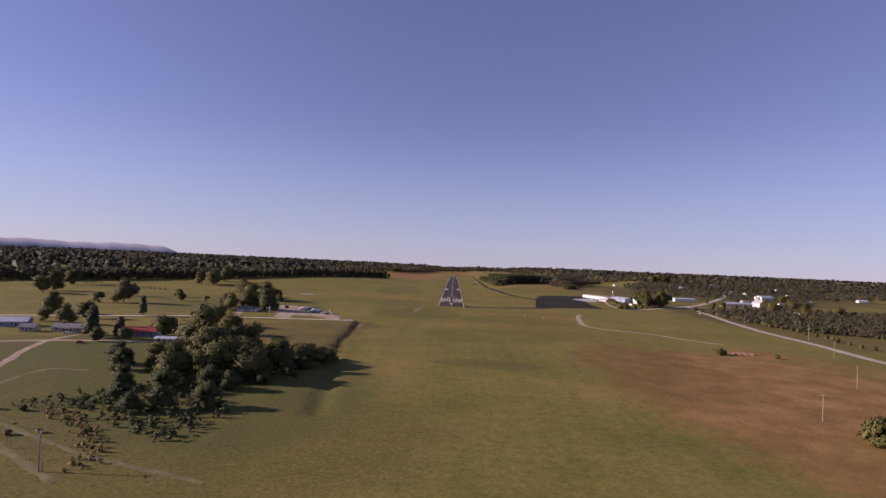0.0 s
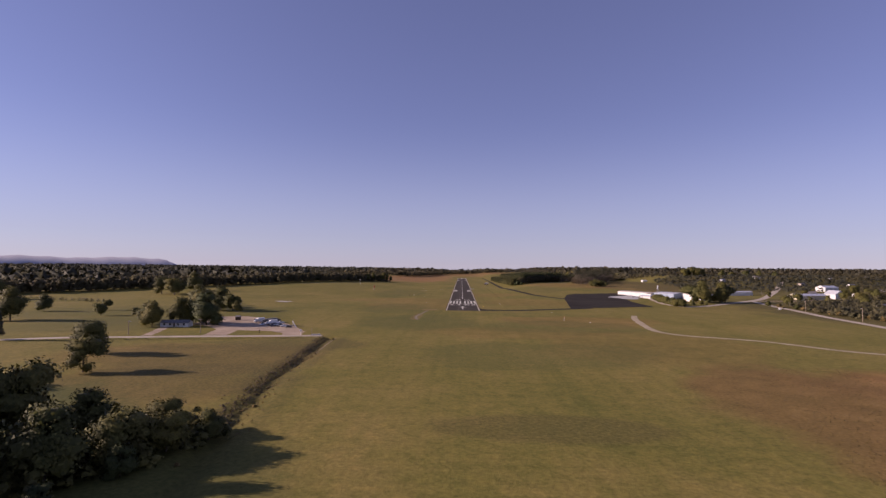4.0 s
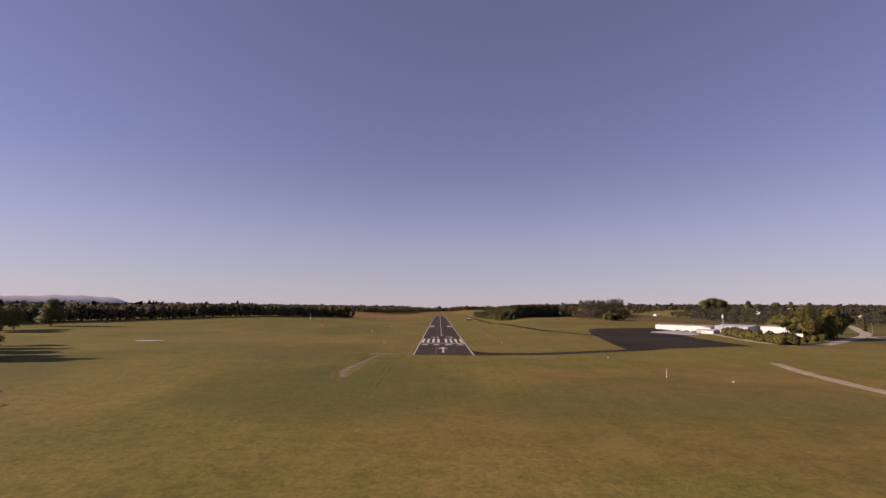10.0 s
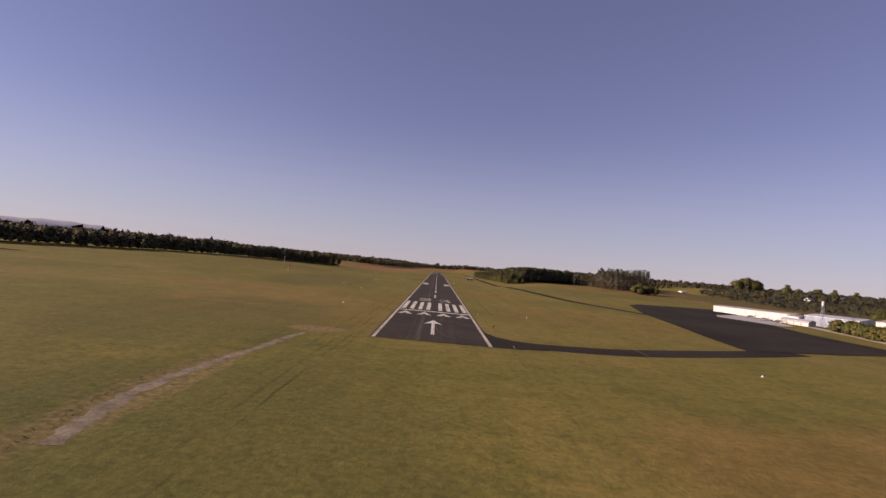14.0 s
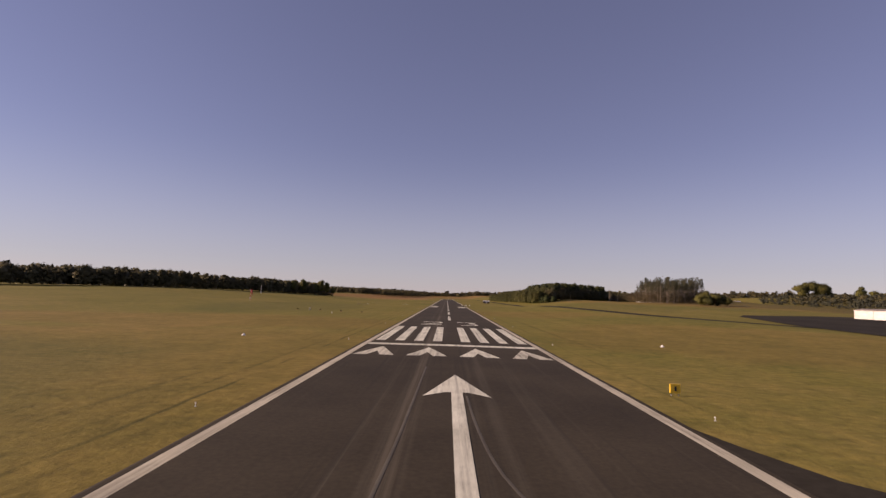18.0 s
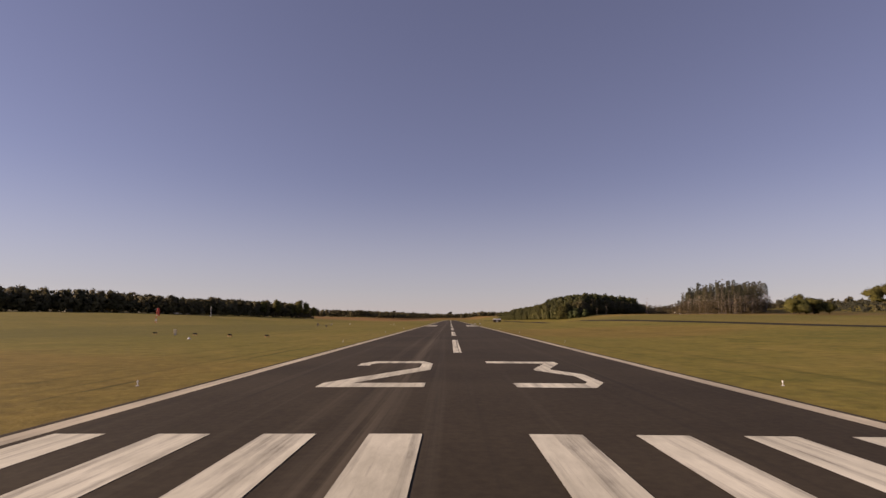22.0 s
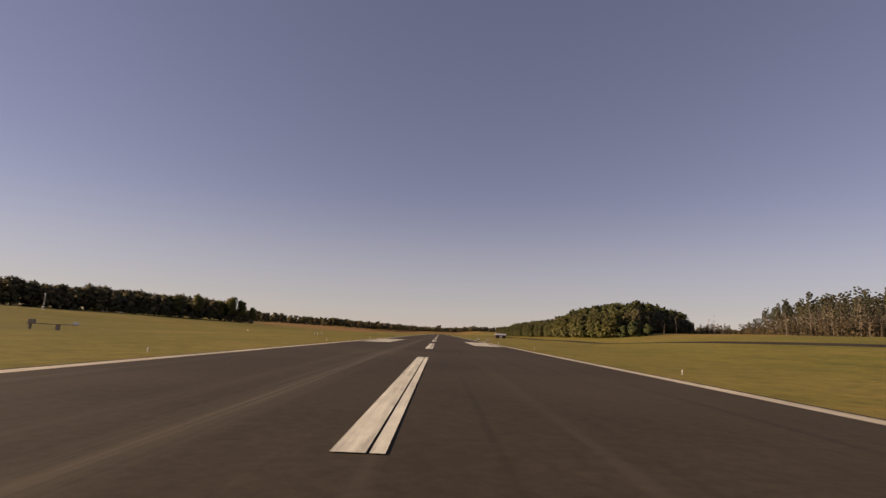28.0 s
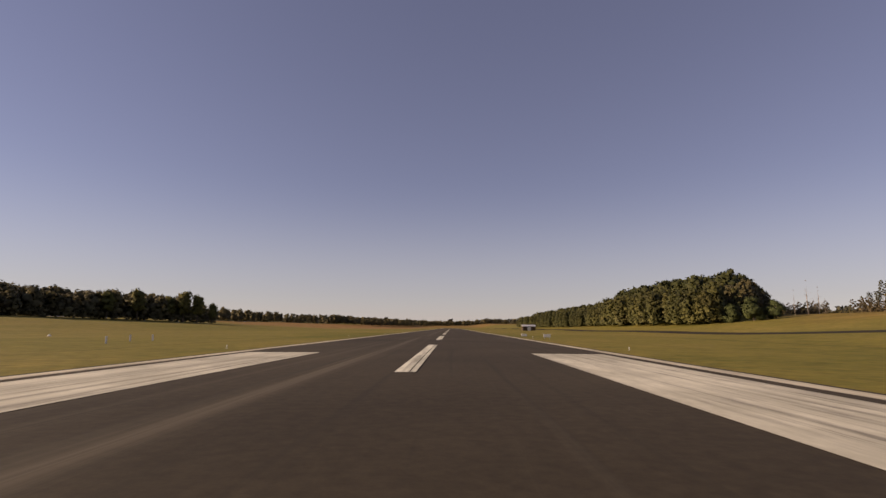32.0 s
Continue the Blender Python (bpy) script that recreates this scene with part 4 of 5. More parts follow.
for x, y, k, s in ((-193, -243, 0, 1.15), (-184, -226, 2, 1.25), (-164, -232, 1, 1.75), (-176, -222, 1, 1.3), (-203, -232, 0, 1.0)):
    plant((BROAD_LIT if k == 1 else BROAD)[k % 2], x, y, "broad green tree shading the roadside house", "tree", s, group="yard trees")
for x, y, k, s in ((-204, -124, 0, 1.9), (-224, -117, 1, 1.9), (-192, -128, 2, 1.55), (-241, -88, 2, 1.9), (-253, -66, 0, 1.9), (-228, -92, 1, 1.7), (-262, -44, 1, 1.7), (-186, -134, 0, 0.9), (-212, -112, 2, 1.7)):
    plant(BROAD[k], x, y, "tall dark green tree behind the gravel yard", "tree", s * 0.78, group="trees behind the yard")
rng = random.Random(77)
for k in range(12):
    a, b = rng.choice(list(zip(DITCH_A, DITCH_A[1:])))
    u = rng.random()
    x, y = a[0] + (b[0] - a[0]) * u + rng.uniform(-5, 3), a[1] + (b[1] - a[1]) * u
    plant(BUSH_DRY[k % 2], x, y, "dry brown weeds growing in the ditch", "weeds", rng.uniform(0.2, 0.4), group="ditch weeds", category="weeds")
for k in range(16):
    x, y = -75 - rng.uniform(0, 75), -548 - rng.uniform(0, 40)
    plant((BUSH_DRY if k % 3 else BUSH)[k % 2], x, y, "low wild shrub on rough ground", "shrub", rng.uniform(0.35, 0.7), group="rough ground shrubs", category="shrub")
forest("undergrowth", along([(-130, -543), (-112, -551), (-98, -561), (-84, -575), (-76, -592)], 0.9, -7, 44), M_SCRUB, "reddish-brown weeds and brambles on rough ground", (0.4, 1.5), 44, 60, 5, 2.4, 1.3, "round", 0.0)
forest("hedgerow", along([(-360, -35), (-440, -10), (-500, 10)], 3, 6, 21), M_WOODS, "thin dark hedgerow across the pasture", (2, 4), 21, 40, 4, 1.2, 0.9, "round", 0.0)

forest("ditch_weeds", [(x + random.Random(i).gauss(-2, 3.0), y) for i, (x, y) in enumerate(along(DITCH_A, 0.35, 1, 31)) if y > -450], M_SCRUB, "dense brown weeds filling the ditch", (0.12, 0.5), 31, 20, 2, 7.0, 1.6, "round", 0.0)
forest("ditch_weeds", [(x + random.Random(i + 900).gauss(-2.6, 1.8), y) for i, (x, y) in enumerate(along(DITCH_A, 0.16, 1, 61)) if y > -445], M_BRUSH, "dark brown brambles along the ditch bank", (0.12, 0.55), 61, 16, 3, 5.0, 1.9, "round", 0.0)
forest("rough_grass", spots_in([(-165, -300), (-76, -300), (-70, -350), (-64, -420), (-58, -445), (-110, -430), (-165, -350)], 3.0, 45, 0.9), M_SCRUB, "patchy orange-brown weeds in rough pasture", (0.04, 0.16), 45, 12, 2, 7.0, 1.9, "round", 0.0)
forest("rough_grass", spots_in([(-175, -600), (-60, -600), (-45, -520), (-60, -490), (-130, -520), (-180, -545)], 2.9, 32), M_TUSSOCK, "rough tussocks of dry grass and weeds", (0.08, 0.28), 32, 16, 2, 7.0, 1.6, "round", 0.0)
forest("rough_grass", along([(-280, -344), (-200, -306), (-150, -293), (-115, -290), (-85, -284)], 0.6, -5, 33), M_TUSSOCK, "tall dry verge grass beside the road", (0.3, 0.7), 33, 16, 2, 6.0, 1.6, "round", 0.0)
forest("field_weeds", spots_in([(85, -545), (170, -540), (215, -440), (190, -380), (120, -380), (85, -440)], 5.0, 34), M_SCRUB, "scattered dry weeds on bare brown soil", (0.06, 0.18), 34, 10, 1, 8.0, 2.2, "round", 0.0)
rng = random.Random(5)
forest("field_weeds", spots_in([(115, -355), (150, -350), (135, -420), (107, -455), (80, -511), (64, -515), (72, -465), (92, -400)], 1.5, 35, 0.8), M_SCRUB, "rough brown brush on cleared ground", (0.08, 0.35), 35, 14, 2, 6.0, 1.5, "round", 0.0)
for cx, cy in ((60, -415), (85, -420), (70, -440), (190, -395)):
    forest("field_weeds", [(cx + rng.gauss(0, 9), cy + rng.gauss(0, 7)) for _ in range(70)], M_SCRUB, "patch of dry weeds in the grass", (0.06, 0.25), int(cx), 18, 3, 6.0, 1.6, "round", 0.0)

# ---- materials of built things ----
M_WHITE = surface("white_metal_cladding", (0.62, 0.60, 0.55), (0.82, 0.80, 0.76), 0.4, 6, 0.5, 0, 0.4, 0.05, False, 0.2)
M_TANROOF = surface("weathered_metal_roof", (0.30, 0.25, 0.20), (0.45, 0.38, 0.31), 0.3, 8, 0.6, 0.2, 0.4, 0.1, False, 0.3)
M_BLUEGREY = surface("blue_grey_cladding", (0.24, 0.29, 0.36), (0.36, 0.41, 0.48), 0.4, 8, 0.55, 0, 0.4, 0.05, False, 0.2)
M_CREAM = surface("cream_cladding", (0.62, 0.52, 0.33), (0.78, 0.68, 0.47), 0.4, 6, 0.6, 0, 0.3, 0.05, False, 0.15)
M_GREYROOF = surface("grey_shingles", (0.12, 0.115, 0.12), (0.24, 0.23, 0.23), 0.8, 12, 0.85, 0, 0.2, 0.3, False, 0.2)
M_PALEROOF = surface("pale_metal_roof", (0.50, 0.50, 0.52), (0.70, 0.70, 0.70), 0.4, 8, 0.45, 0.3, 0.5, 0.05, False, 0.2)
M_REDROOF = surface("red_metal_roof", (0.32, 0.045, 0.035), (0.48, 0.085, 0.06), 0.5, 8, 0.55, 0.1, 0.4, 0.1, False, 0.2)
M_SIDING = surface("blue_grey_siding", (0.20, 0.23, 0.33), (0.32, 0.35, 0.46), 0.6, 10, 0.75, 0, 0.3, 0.1, False, 0.2)
M_TANWALL = surface("tan_siding", (0.36, 0.30, 0.23), (0.52, 0.45, 0.36), 0.6, 10, 0.75, 0, 0.3, 0.1, False, 0.2)
M_DARKWOOD = surface("dark_stained_wood", (0.05, 0.035, 0.025), (0.12, 0.085, 0.06), 1.0, 8, 0.85, 0, 0.2, 0.3, False, 0, (1, 1, 0.2))
M_POLEWOOD = surface("weathered_pole_wood", (0.22, 0.17, 0.12), (0.40, 0.32, 0.24), 1.0, 8, 0.9, 0, 0.2, 0.3, False, 0, (1, 1, 0.1))
M_STEEL = surface("galvanised_steel", (0.42, 0.42, 0.43), (0.62, 0.62, 0.62), 1.0, 9, 0.45, 0.8, 0.5, 0.05)
M_TYRE = surface("tyre_rubber", (0.02, 0.02, 0.02), (0.045, 0.043, 0.04), 3, 8, 0.9)
M_CARWHITE = surface("white_car_paint", (0.66, 0.66, 0.65), (0.80, 0.80, 0.78), 0.8, 6, 0.3, 0, 0.5, 0.0)
M_CARDARK = surface("dark_car_paint", (0.03, 0.032, 0.04), (0.07, 0.07, 0.08), 0.8, 6, 0.3, 0, 0.5, 0.0)
M_CARRED = surface("dull_red_car_paint", (0.22, 0.04, 0.03), (0.32, 0.07, 0.05), 0.8, 6, 0.4, 0, 0.5, 0.0)
M_YELLOW = surface("yellow_sign_paint", (0.60, 0.38, 0.03), (0.78, 0.52, 0.06), 2, 6, 0.5, 0, 0.4, 0.0)
M_ORANGE = surface("orange_paint", (0.45, 0.20, 0.10), (0.58, 0.30, 0.17), 2, 6, 0.6, 0, 0.4, 0.0)
M_RED = surface("red_mast_paint", (0.42, 0.05, 0.04), (0.56, 0.08, 0.06), 2, 6, 0.6, 0, 0.4, 0.0)
M_BLACK = surface("black_paint", (0.015, 0.015, 0.015), (0.04, 0.04, 0.04), 2, 6, 0.6, 0, 0.4, 0.0)
M_GLASS, _nt, _b = nodes_of("window_glass", 0.05, 0, 0.6)
_b.inputs["Base Color"].default_value = (0.02, 0.025, 0.03, 1)


def slab(name, dims, mat_, parent, at=(0, 0, 0), rot=0.0, bevel=0.0, label=""):
    bm = bmesh.new()
    box(bm, *at, *dims, rot, bevel)
    return part(name, bm, mat_, parent, label)


def gable_roof(name, lx, ly, z, rise, over, mat_, parent, label=""):
    """A pitched roof with its ridge along x, thick sheets, over the eaves."""
    bm = bmesh.new()
    hx, hy = lx / 2 + over, ly / 2 + over
    drop = rise * over / (ly / 2)
    prof = [(-hy, z - drop), (0, z + rise), (hy, z - drop), (hy, z - drop + 0.18), (0, z + rise + 0.2), (-hy, z - drop + 0.18)]
    a = [bm.verts.new((-hx, p, q)) for p, q in prof]
    b = [bm.verts.new((hx, p, q)) for p, q in prof]
    for k in range(6):
        bm.faces.new((a[k], a[(k + 1) % 6], b[(k + 1) % 6], b[k]))
    for side in (a, b):
        bm.faces.new((side[0], side[1], side[4], side[5]))
        bm.faces.new((side[1], side[2], side[3], side[4]))
    bmesh.ops.recalc_face_normals(bm, faces=bm.faces[:])
    return part(name, bm, mat_, parent, label)


def shell_walls(lx, ly, h, rise, mat_, parent, label=""):
    """Four walls with gables as one thick body."""
    bm = bmesh.new()
    a = [bm.verts.new((-lx / 2, y, z)) for y, z in ((-ly / 2, -0.3), (ly / 2, -0.3), (ly / 2, h), (0, h + rise), (-ly / 2, h))]
    b = [bm.verts.new((lx / 2, v.co.y, v.co.z)) for v in a]
    bm.faces.new(a), bm.faces.new(b[::-1])
    for k in range(5):
        bm.faces.new((a[k], b[k], b[(k + 1) % 5], a[(k + 1) % 5]))
    bmesh.ops.recalc_face_normals(bm, faces=bm.faces[:])
    return part("wall", bm, mat_, parent, label)


def opening(name, x, y, z, w, h, side, parent, mat_=None, frame_mat=None, label=""):
    """A window or door set on a long wall (side -1 or 1 along y) with a raised frame and a pane behind it."""
    bm = bmesh.new()
    t = 0.12
    for dx, dz, sx, sz in ((0, -t, w + 2 * t, t), (0, h, w + 2 * t, t), (-w / 2 - t / 2, 0, t, h), (w / 2 + t / 2, 0, t, h)):
        box(bm, x + dx, y + side * 0.03, z + dz, sx, 0.14, sz)
    f = part(name, bm, frame_mat or M_WHITE, parent, label)
    bm = bmesh.new()
    box(bm, x, y + side * 0.01, z, w, 0.06, h)
    part("pane" if name == "window" else "leaf", bm, mat_ or M_GLASS, f)
    return f


def house(m, label, lx, ly, h, rise, wall, roof, windows, door=0.0, porch=False, chimney=False):
    t = thing("house", m, label, "house")
    shell_walls(lx, ly, h, rise, wall, t)
    r = gable_roof("roof", lx, ly, h, rise, 0.5, roof, t)
    for x in windows:
        for s in (-1, 1):
            if abs(x - door) > 1.2 or s > 0:
                opening("window", x, s * ly / 2, 1.0, 1.2, 1.2, s, t)
    opening("door", door, -ly / 2, 0.1, 1.0, 2.05, -1, t, M_DARKWOOD)
    if porch:
        slab("porch_roof", (lx * 0.5, 2.4, 0.15), roof, t, (door, -ly / 2 - 1.2, 2.5))
        for x in (-lx * 0.23, lx * 0.23):
            slab("porch_post", (0.14, 0.14, 2.5), M_WHITE, t, (door + x, -ly / 2 - 2.2, 0))
    if chimney:
        slab("chimney", (0.8, 0.8, rise + 1.6), M_TANWALL, r, (lx * 0.25, 0.6, h - 0.2), bevel=0.03)
    return t


def long_shed(name, m, label, lx, ly, h, rise, wall, roof, bays, door_mat, ribs=True, category="building"):
    """A long metal building: body, roof, ribs, and a row of doors on its near long side (-y)."""
    t = thing(name, m, label, category)
    shell_walls(lx, ly, h, rise, wall, t)
    gable_roof("roof", lx, ly, h, rise, 0.35, roof, t)
    w = lx / bays
    for k in range(bays):
        x = -lx / 2 + (k + 0.5) * w
        d = slab("door", (w * 0.86, 0.12, h * 0.8), door_mat, t, (x, -ly / 2 - 0.07, 0.05))
        bm = bmesh.new()
        for j in range(1, 6):
            box(bm, x - w * 0.43 + w * 0.86 * j / 6, -ly / 2 - 0.15, 0.08, 0.07, 0.05, h * 0.78)
        part("door_rib", bm, door_mat, d)
    if ribs:
        for k in range(bays + 1):
            slab("wall_rib", (0.22, 0.14, h), wall, t, (-lx / 2 + k * w, -ly / 2 - 0.05, 0))
    bm = bmesh.new()
    box(bm, 0, -ly / 2 - 0.42, h - 0.12, lx + 0.7, 0.14, 0.14)
    part("gutter", bm, M_STEEL, t)
    return t


def on_land(x, y, turn=0.0, up=0.0):
    return pose(x, y, float(land(x, y)) + up, 0, 0, turn)


# hangars: their doors face the runway
long_shed("hangar", on_land(241, 176, -64), "long low white metal hangar with a row of closed doors", 62, 15, 5.0, 0.9, M_WHITE, M_TANROOF, 7, M_WHITE, category="hangar")
long_shed("hangar", on_land(266, 126, -64), "tall blue-grey metal hangar with a white fascia", 32, 24, 6.2, 1.4, M_BLUEGREY, M_PALEROOF, 3, M_BLUEGREY, category="hangar")
long_shed("hangar", on_land(290, 101, -64), "tall white metal hangar with a shallow tan roof", 27, 22, 7.0, 1.2, M_WHITE, M_TANROOF, 2, M_WHITE, category="hangar")
long_shed("office_building", on_land(236, 124, -64), "low pale-roofed office beside the hangars", 18, 8, 2.8, 1.2, M_TANWALL, M_PALEROOF, 4, M_WHITE)
long_shed("hangar", on_land(247, 141, -64), "small white metal hangar bay at the end of the row", 8, 10, 4.6, 0.8, M_WHITE, M_TANROOF, 2, M_WHITE, category="hangar")

# farm beyond the junction
long_shed("barn", on_land(446, 140, 12), "long cream-coloured metal barn at the farm", 46, 14, 5.0, 2.2, M_CREAM, M_PALEROOF, 7, M_CREAM, category="barn")
long_shed("barn", on_land(492, 158, 100), "white gabled barn standing beside the cream one", 18, 14, 6.0, 5.0, M_WHITE, M_PALEROOF, 3, M_WHITE, category="barn")
long_shed("warehouse", on_land(394, 212, 8), "long white metal warehouse in the field", 37, 12, 4.6, 1.4, M_WHITE, M_PALEROOF, 8, M_WHITE, category="warehouse")
long_shed("barn", on_land(425, 700, 20), "low white farm barn on the field edge", 11, 8, 2.6, 1.6, M_WHITE, M_PALEROOF, 4, M_WHITE, category="barn")
long_shed("warehouse", on_land(600, 335, 25), "white farm machinery shed with a pale roof", 34, 16, 6.0, 3.0, M_WHITE, M_PALEROOF, 4, M_WHITE, category="warehouse")
for x, y, a, wl, rf, lx in ((426, -8, 20, M_WHITE, M_GREYROOF, 14), (455, 10, -10, M_WHITE, M_PALEROOF, 11), (512, 238, 15, M_TANWALL, M_TANROOF, 15), (618, 430, 30, M_TANWALL, M_GREYROOF, 15), (560, 210, 10, M_WHITE, M_GREYROOF, 13), (660, 300, 0, M_TANWALL, M_TANROOF, 14), (700, 420, 15, M_WHITE, M_GREYROOF, 13), (520, 520, 35, M_WHITE, M_PALEROOF, 16), (760, 560, 10, M_WHITE, M_GREYROOF, 15), (640, 620, 20, M_WHITE, M_TANROOF, 18), (820, 380, 5, M_WHITE, M_PALEROOF, 20), (880, 640, 15, M_TANWALL, M_GREYROOF, 18)):
    house(on_land(x, y, a), "small %s farmhouse with a pitched roof among trees" % ("white" if wl is M_WHITE else "tan"), lx, 8, 3.0, 2.4, wl, rf, (-lx * 0.33, 0, lx * 0.33), lx * 0.15)


def grain_bin(x, y, r, h):
    t = thing("grain_bin", on_land(x, y), "round corrugated steel grain bin with a conical roof", "grain bin")
    bm = bmesh.new()
    for k in range(6):
        rod(bm, (0, 0, h * k / 6), (0, 0, h * (k + 1) / 6 - 0.08), r, r * 0.995, 24)
    part("wall", bm, M_STEEL, t)
    bm = bmesh.new()
    rod(bm, (0, 0, h - 0.05), (0, 0, h + r * 0.55), r * 1.03, 0.35, 24)
    part("roof", bm, M_PALEROOF, t)
    slab("ladder", (0.5, 0.08, h), M_STEEL, t, (0, -r - 0.08, 0))
    slab("door", (0.8, 0.1, 1.4), M_STEEL, t, (1.2, -r + 0.08, 0.4))


grain_bin(512, 178, 3.6, 7)


def beacon_tower(x, y):
    t = thing("beacon_tower", on_land(x, y), "white airfield beacon on a lattice tower", "tower")
    for sx in (-1, 1):
        for sy in (-1, 1):
            bm = bmesh.new()
            rod(bm, (sx * 1.1, sy * 1.1, -0.2), (sx * 0.5, sy * 0.5, 14), 0.09, 0.07, 6)
            part("leg", bm, M_STEEL, t)
    for k in range(6):
        z0, z1 = 14 * k / 6, 14 * (k + 1) / 6
        a, b = 1.1 - 0.6 * k / 6, 1.1 - 0.6 * (k + 1) / 6
        bm = bmesh.new()
        for (sx, sy), (ex, ey) in zip(((-1, -1), (1, -1), (1, 1), (-1, 1)), ((1, -1), (1, 1), (-1, 1), (-1, -1))):
            rod(bm, (sx * a, sy * a, z0), (ex * b, ey * b, z1), 0.05, None, 5)
        part("brace", bm, M_STEEL, t)
    slab("platform", (1.8, 1.8, 0.12), M_STEEL, t, (0, 0, 14))
    bm = bmesh.new()
    rod(bm, (0, 0, 14.12), (0, 0, 16.4), 0.75, 0.75, 12)
    rod(bm, (0, 0, 16.4), (0, 0, 16.9), 0.75, 0.2, 12)
    part("beacon", bm, M_WHITE, t, "white drum beacon")


beacon_tower(246, 116)


# ---- vehicles ----
def wheel_at(parent, x, y, r, w):
    bm = bmesh.new()
    rod(bm, (x, y - w / 2, r), (x, y + w / 2, r), r, None, 14)
    t = part("wheel", bm, M_TYRE, parent)
    bm = bmesh.new()
    rod(bm, (x, y - w / 2 - 0.02, r), (x, y + w / 2 + 0.02, r), r * 0.55, None, 10)
    part("rim", bm, M_STEEL, t)


def profile_body(name, prof, w, mat_, parent, label="", inset=0.0):
    """A body from its side outline (x, z), swept across the width, rounded along its edges."""
    bm = bmesh.new()
    a = [bm.verts.new((x, -w / 2, z)) for x, z in prof]
    b = [bm.verts.new((x, w / 2, z)) for x, z in prof]
    bm.faces.new(a), bm.faces.new(b[::-1])
    for k in range(len(prof)):
        j = (k + 1) % len(prof)
        bm.faces.new((a[k], b[k], b[j], a[j]))
    bmesh.ops.recalc_face_normals(bm, faces=bm.faces[:])
    bmesh.ops.bevel(bm, geom=bm.edges[:], offset=0.05, segments=2, affect="EDGES")
    return part(name, bm, mat_, parent, label)


def pickup(m, paint, label):
    t = thing("pickup_truck", m, label, "truck", "vehicles in the gravel yard")
    profile_body("body", [(-2.6, 0.45), (2.6, 0.45), (2.65, 0.95), (1.2, 1.08), (-0.6, 1.05), (-2.6, 1.05)], 1.85, paint, t)
    c = profile_body("cab", [(1.15, 1.05), (0.55, 1.72), (-0.45, 1.75), (-0.65, 1.05)], 1.65, paint, t)
    profile_body("windscreen", [(1.20, 1.10), (0.66, 1.66), (0.60, 1.64), (1.12, 1.08)], 1.45, M_GLASS, c)
    for s in (-1, 1):
        slab("side_window", (0.85, 0.04, 0.42), M_GLASS, c, (0.1, s * 0.825, 1.2))
        slab("headlight", (0.08, 0.3, 0.18), M_STEEL, t, (2.62, s * 0.7, 0.72))
    for x in (-1.7, 1.65):
        for y in (-0.85, 0.85):
            wheel_at(t, x, y, 0.38, 0.26)
    return t


def car(m, paint, label):
    t = thing("car", m, label, "car", "vehicles in the gravel yard")
    profile_body("body", [(-2.2, 0.35), (2.2, 0.35), (2.25, 0.72), (1.1, 0.92), (-1.5, 0.95), (-2.25, 0.85)], 1.75, paint, t)
    c = profile_body("cabin", [(1.05, 0.9), (0.4, 1.42), (-0.9, 1.42), (-1.6, 0.92)], 1.5, paint, t)
    profile_body("windscreen", [(1.10, 0.95), (0.48, 1.40), (0.42, 1.38), (1.02, 0.93)], 1.35, M_GLASS, c)
    for s in (-1, 1):
        slab("side_window", (1.4, 0.04, 0.32), M_GLASS, c, (-0.25, s * 0.75, 1.02))
    for x in (-1.35, 1.4):
        for y in (-0.8, 0.8):
            wheel_at(t, x, y, 0.32, 0.22)
    return t


def box_truck(m, paint, label, ln=4.8, h=2.1):
    t = thing("box_truck", m, label, "truck", "vehicles in the gravel yard")
    slab("chassis", (ln + 2.4, 0.9, 0.25), M_BLACK, t, (0, 0, 0.55))
    b = slab("cargo_box", (ln, 2.3, h), paint, t, (-1.1, 0, 0.85), bevel=0.06)
    slab("rear_door", (0.06, 2.0, h * 0.85), M_STEEL, b, (-1.1 - ln / 2 - 0.02, 0, 1.0))
    x0 = -1.1 + ln / 2
    c = profile_body("cab", [(x0 + 0.1, 0.6), (x0 + 2.1, 0.6), (x0 + 2.1, 1.3), (x0 + 1.5, 2.3), (x0 + 0.1, 2.35)], 2.1, paint, t)
    profile_body("windscreen", [(x0 + 2.13, 1.38), (x0 + 1.58, 2.24), (x0 + 1.52, 2.2), (x0 + 2.06, 1.34)], 1.8, M_GLASS, c)
    for x in (-ln / 2, x0 + 1.2):
        for y in (-0.95, 0.95):
            wheel_at(t, x, y, 0.48, 0.3)
    return t


for x, y, a, kind, paint, label in (
        (-138, -211, 228, box_truck, M_CARWHITE, "white box truck parked in the gravel yard"), (-134, -214, 224, pickup, M_CARDARK, "dark pickup truck parked on gravel"),
        (-131, -217, 230, box_truck, M_CARDARK, "dark-bodied box truck among other vehicles"), (-128, -220, 222, pickup, M_CARWHITE, "white pickup truck parked on gravel"),
        (-125, -223, 227, box_truck, M_CARWHITE, "white box truck parked in the gravel yard"), (-122, -226, 232, car, M_CARDARK, "dark saloon car parked on gravel"),
        (-119, -229, 222, pickup, M_CARWHITE, "white pickup truck parked on gravel"), (-116, -232, 228, pickup, M_CARDARK, "dark pickup truck parked on gravel"),
        (-113, -235, 218, car, M_CARWHITE, "white saloon car at the end of the row"), (-109, -239, 235, car, M_CARDARK, "dark saloon car parked on gravel"),
        (-129, -228, 250, car, M_CARWHITE, "white saloon car parked before the trucks"), (-122, -234, 140, car, M_CARDARK, "dark saloon car parked on gravel"),
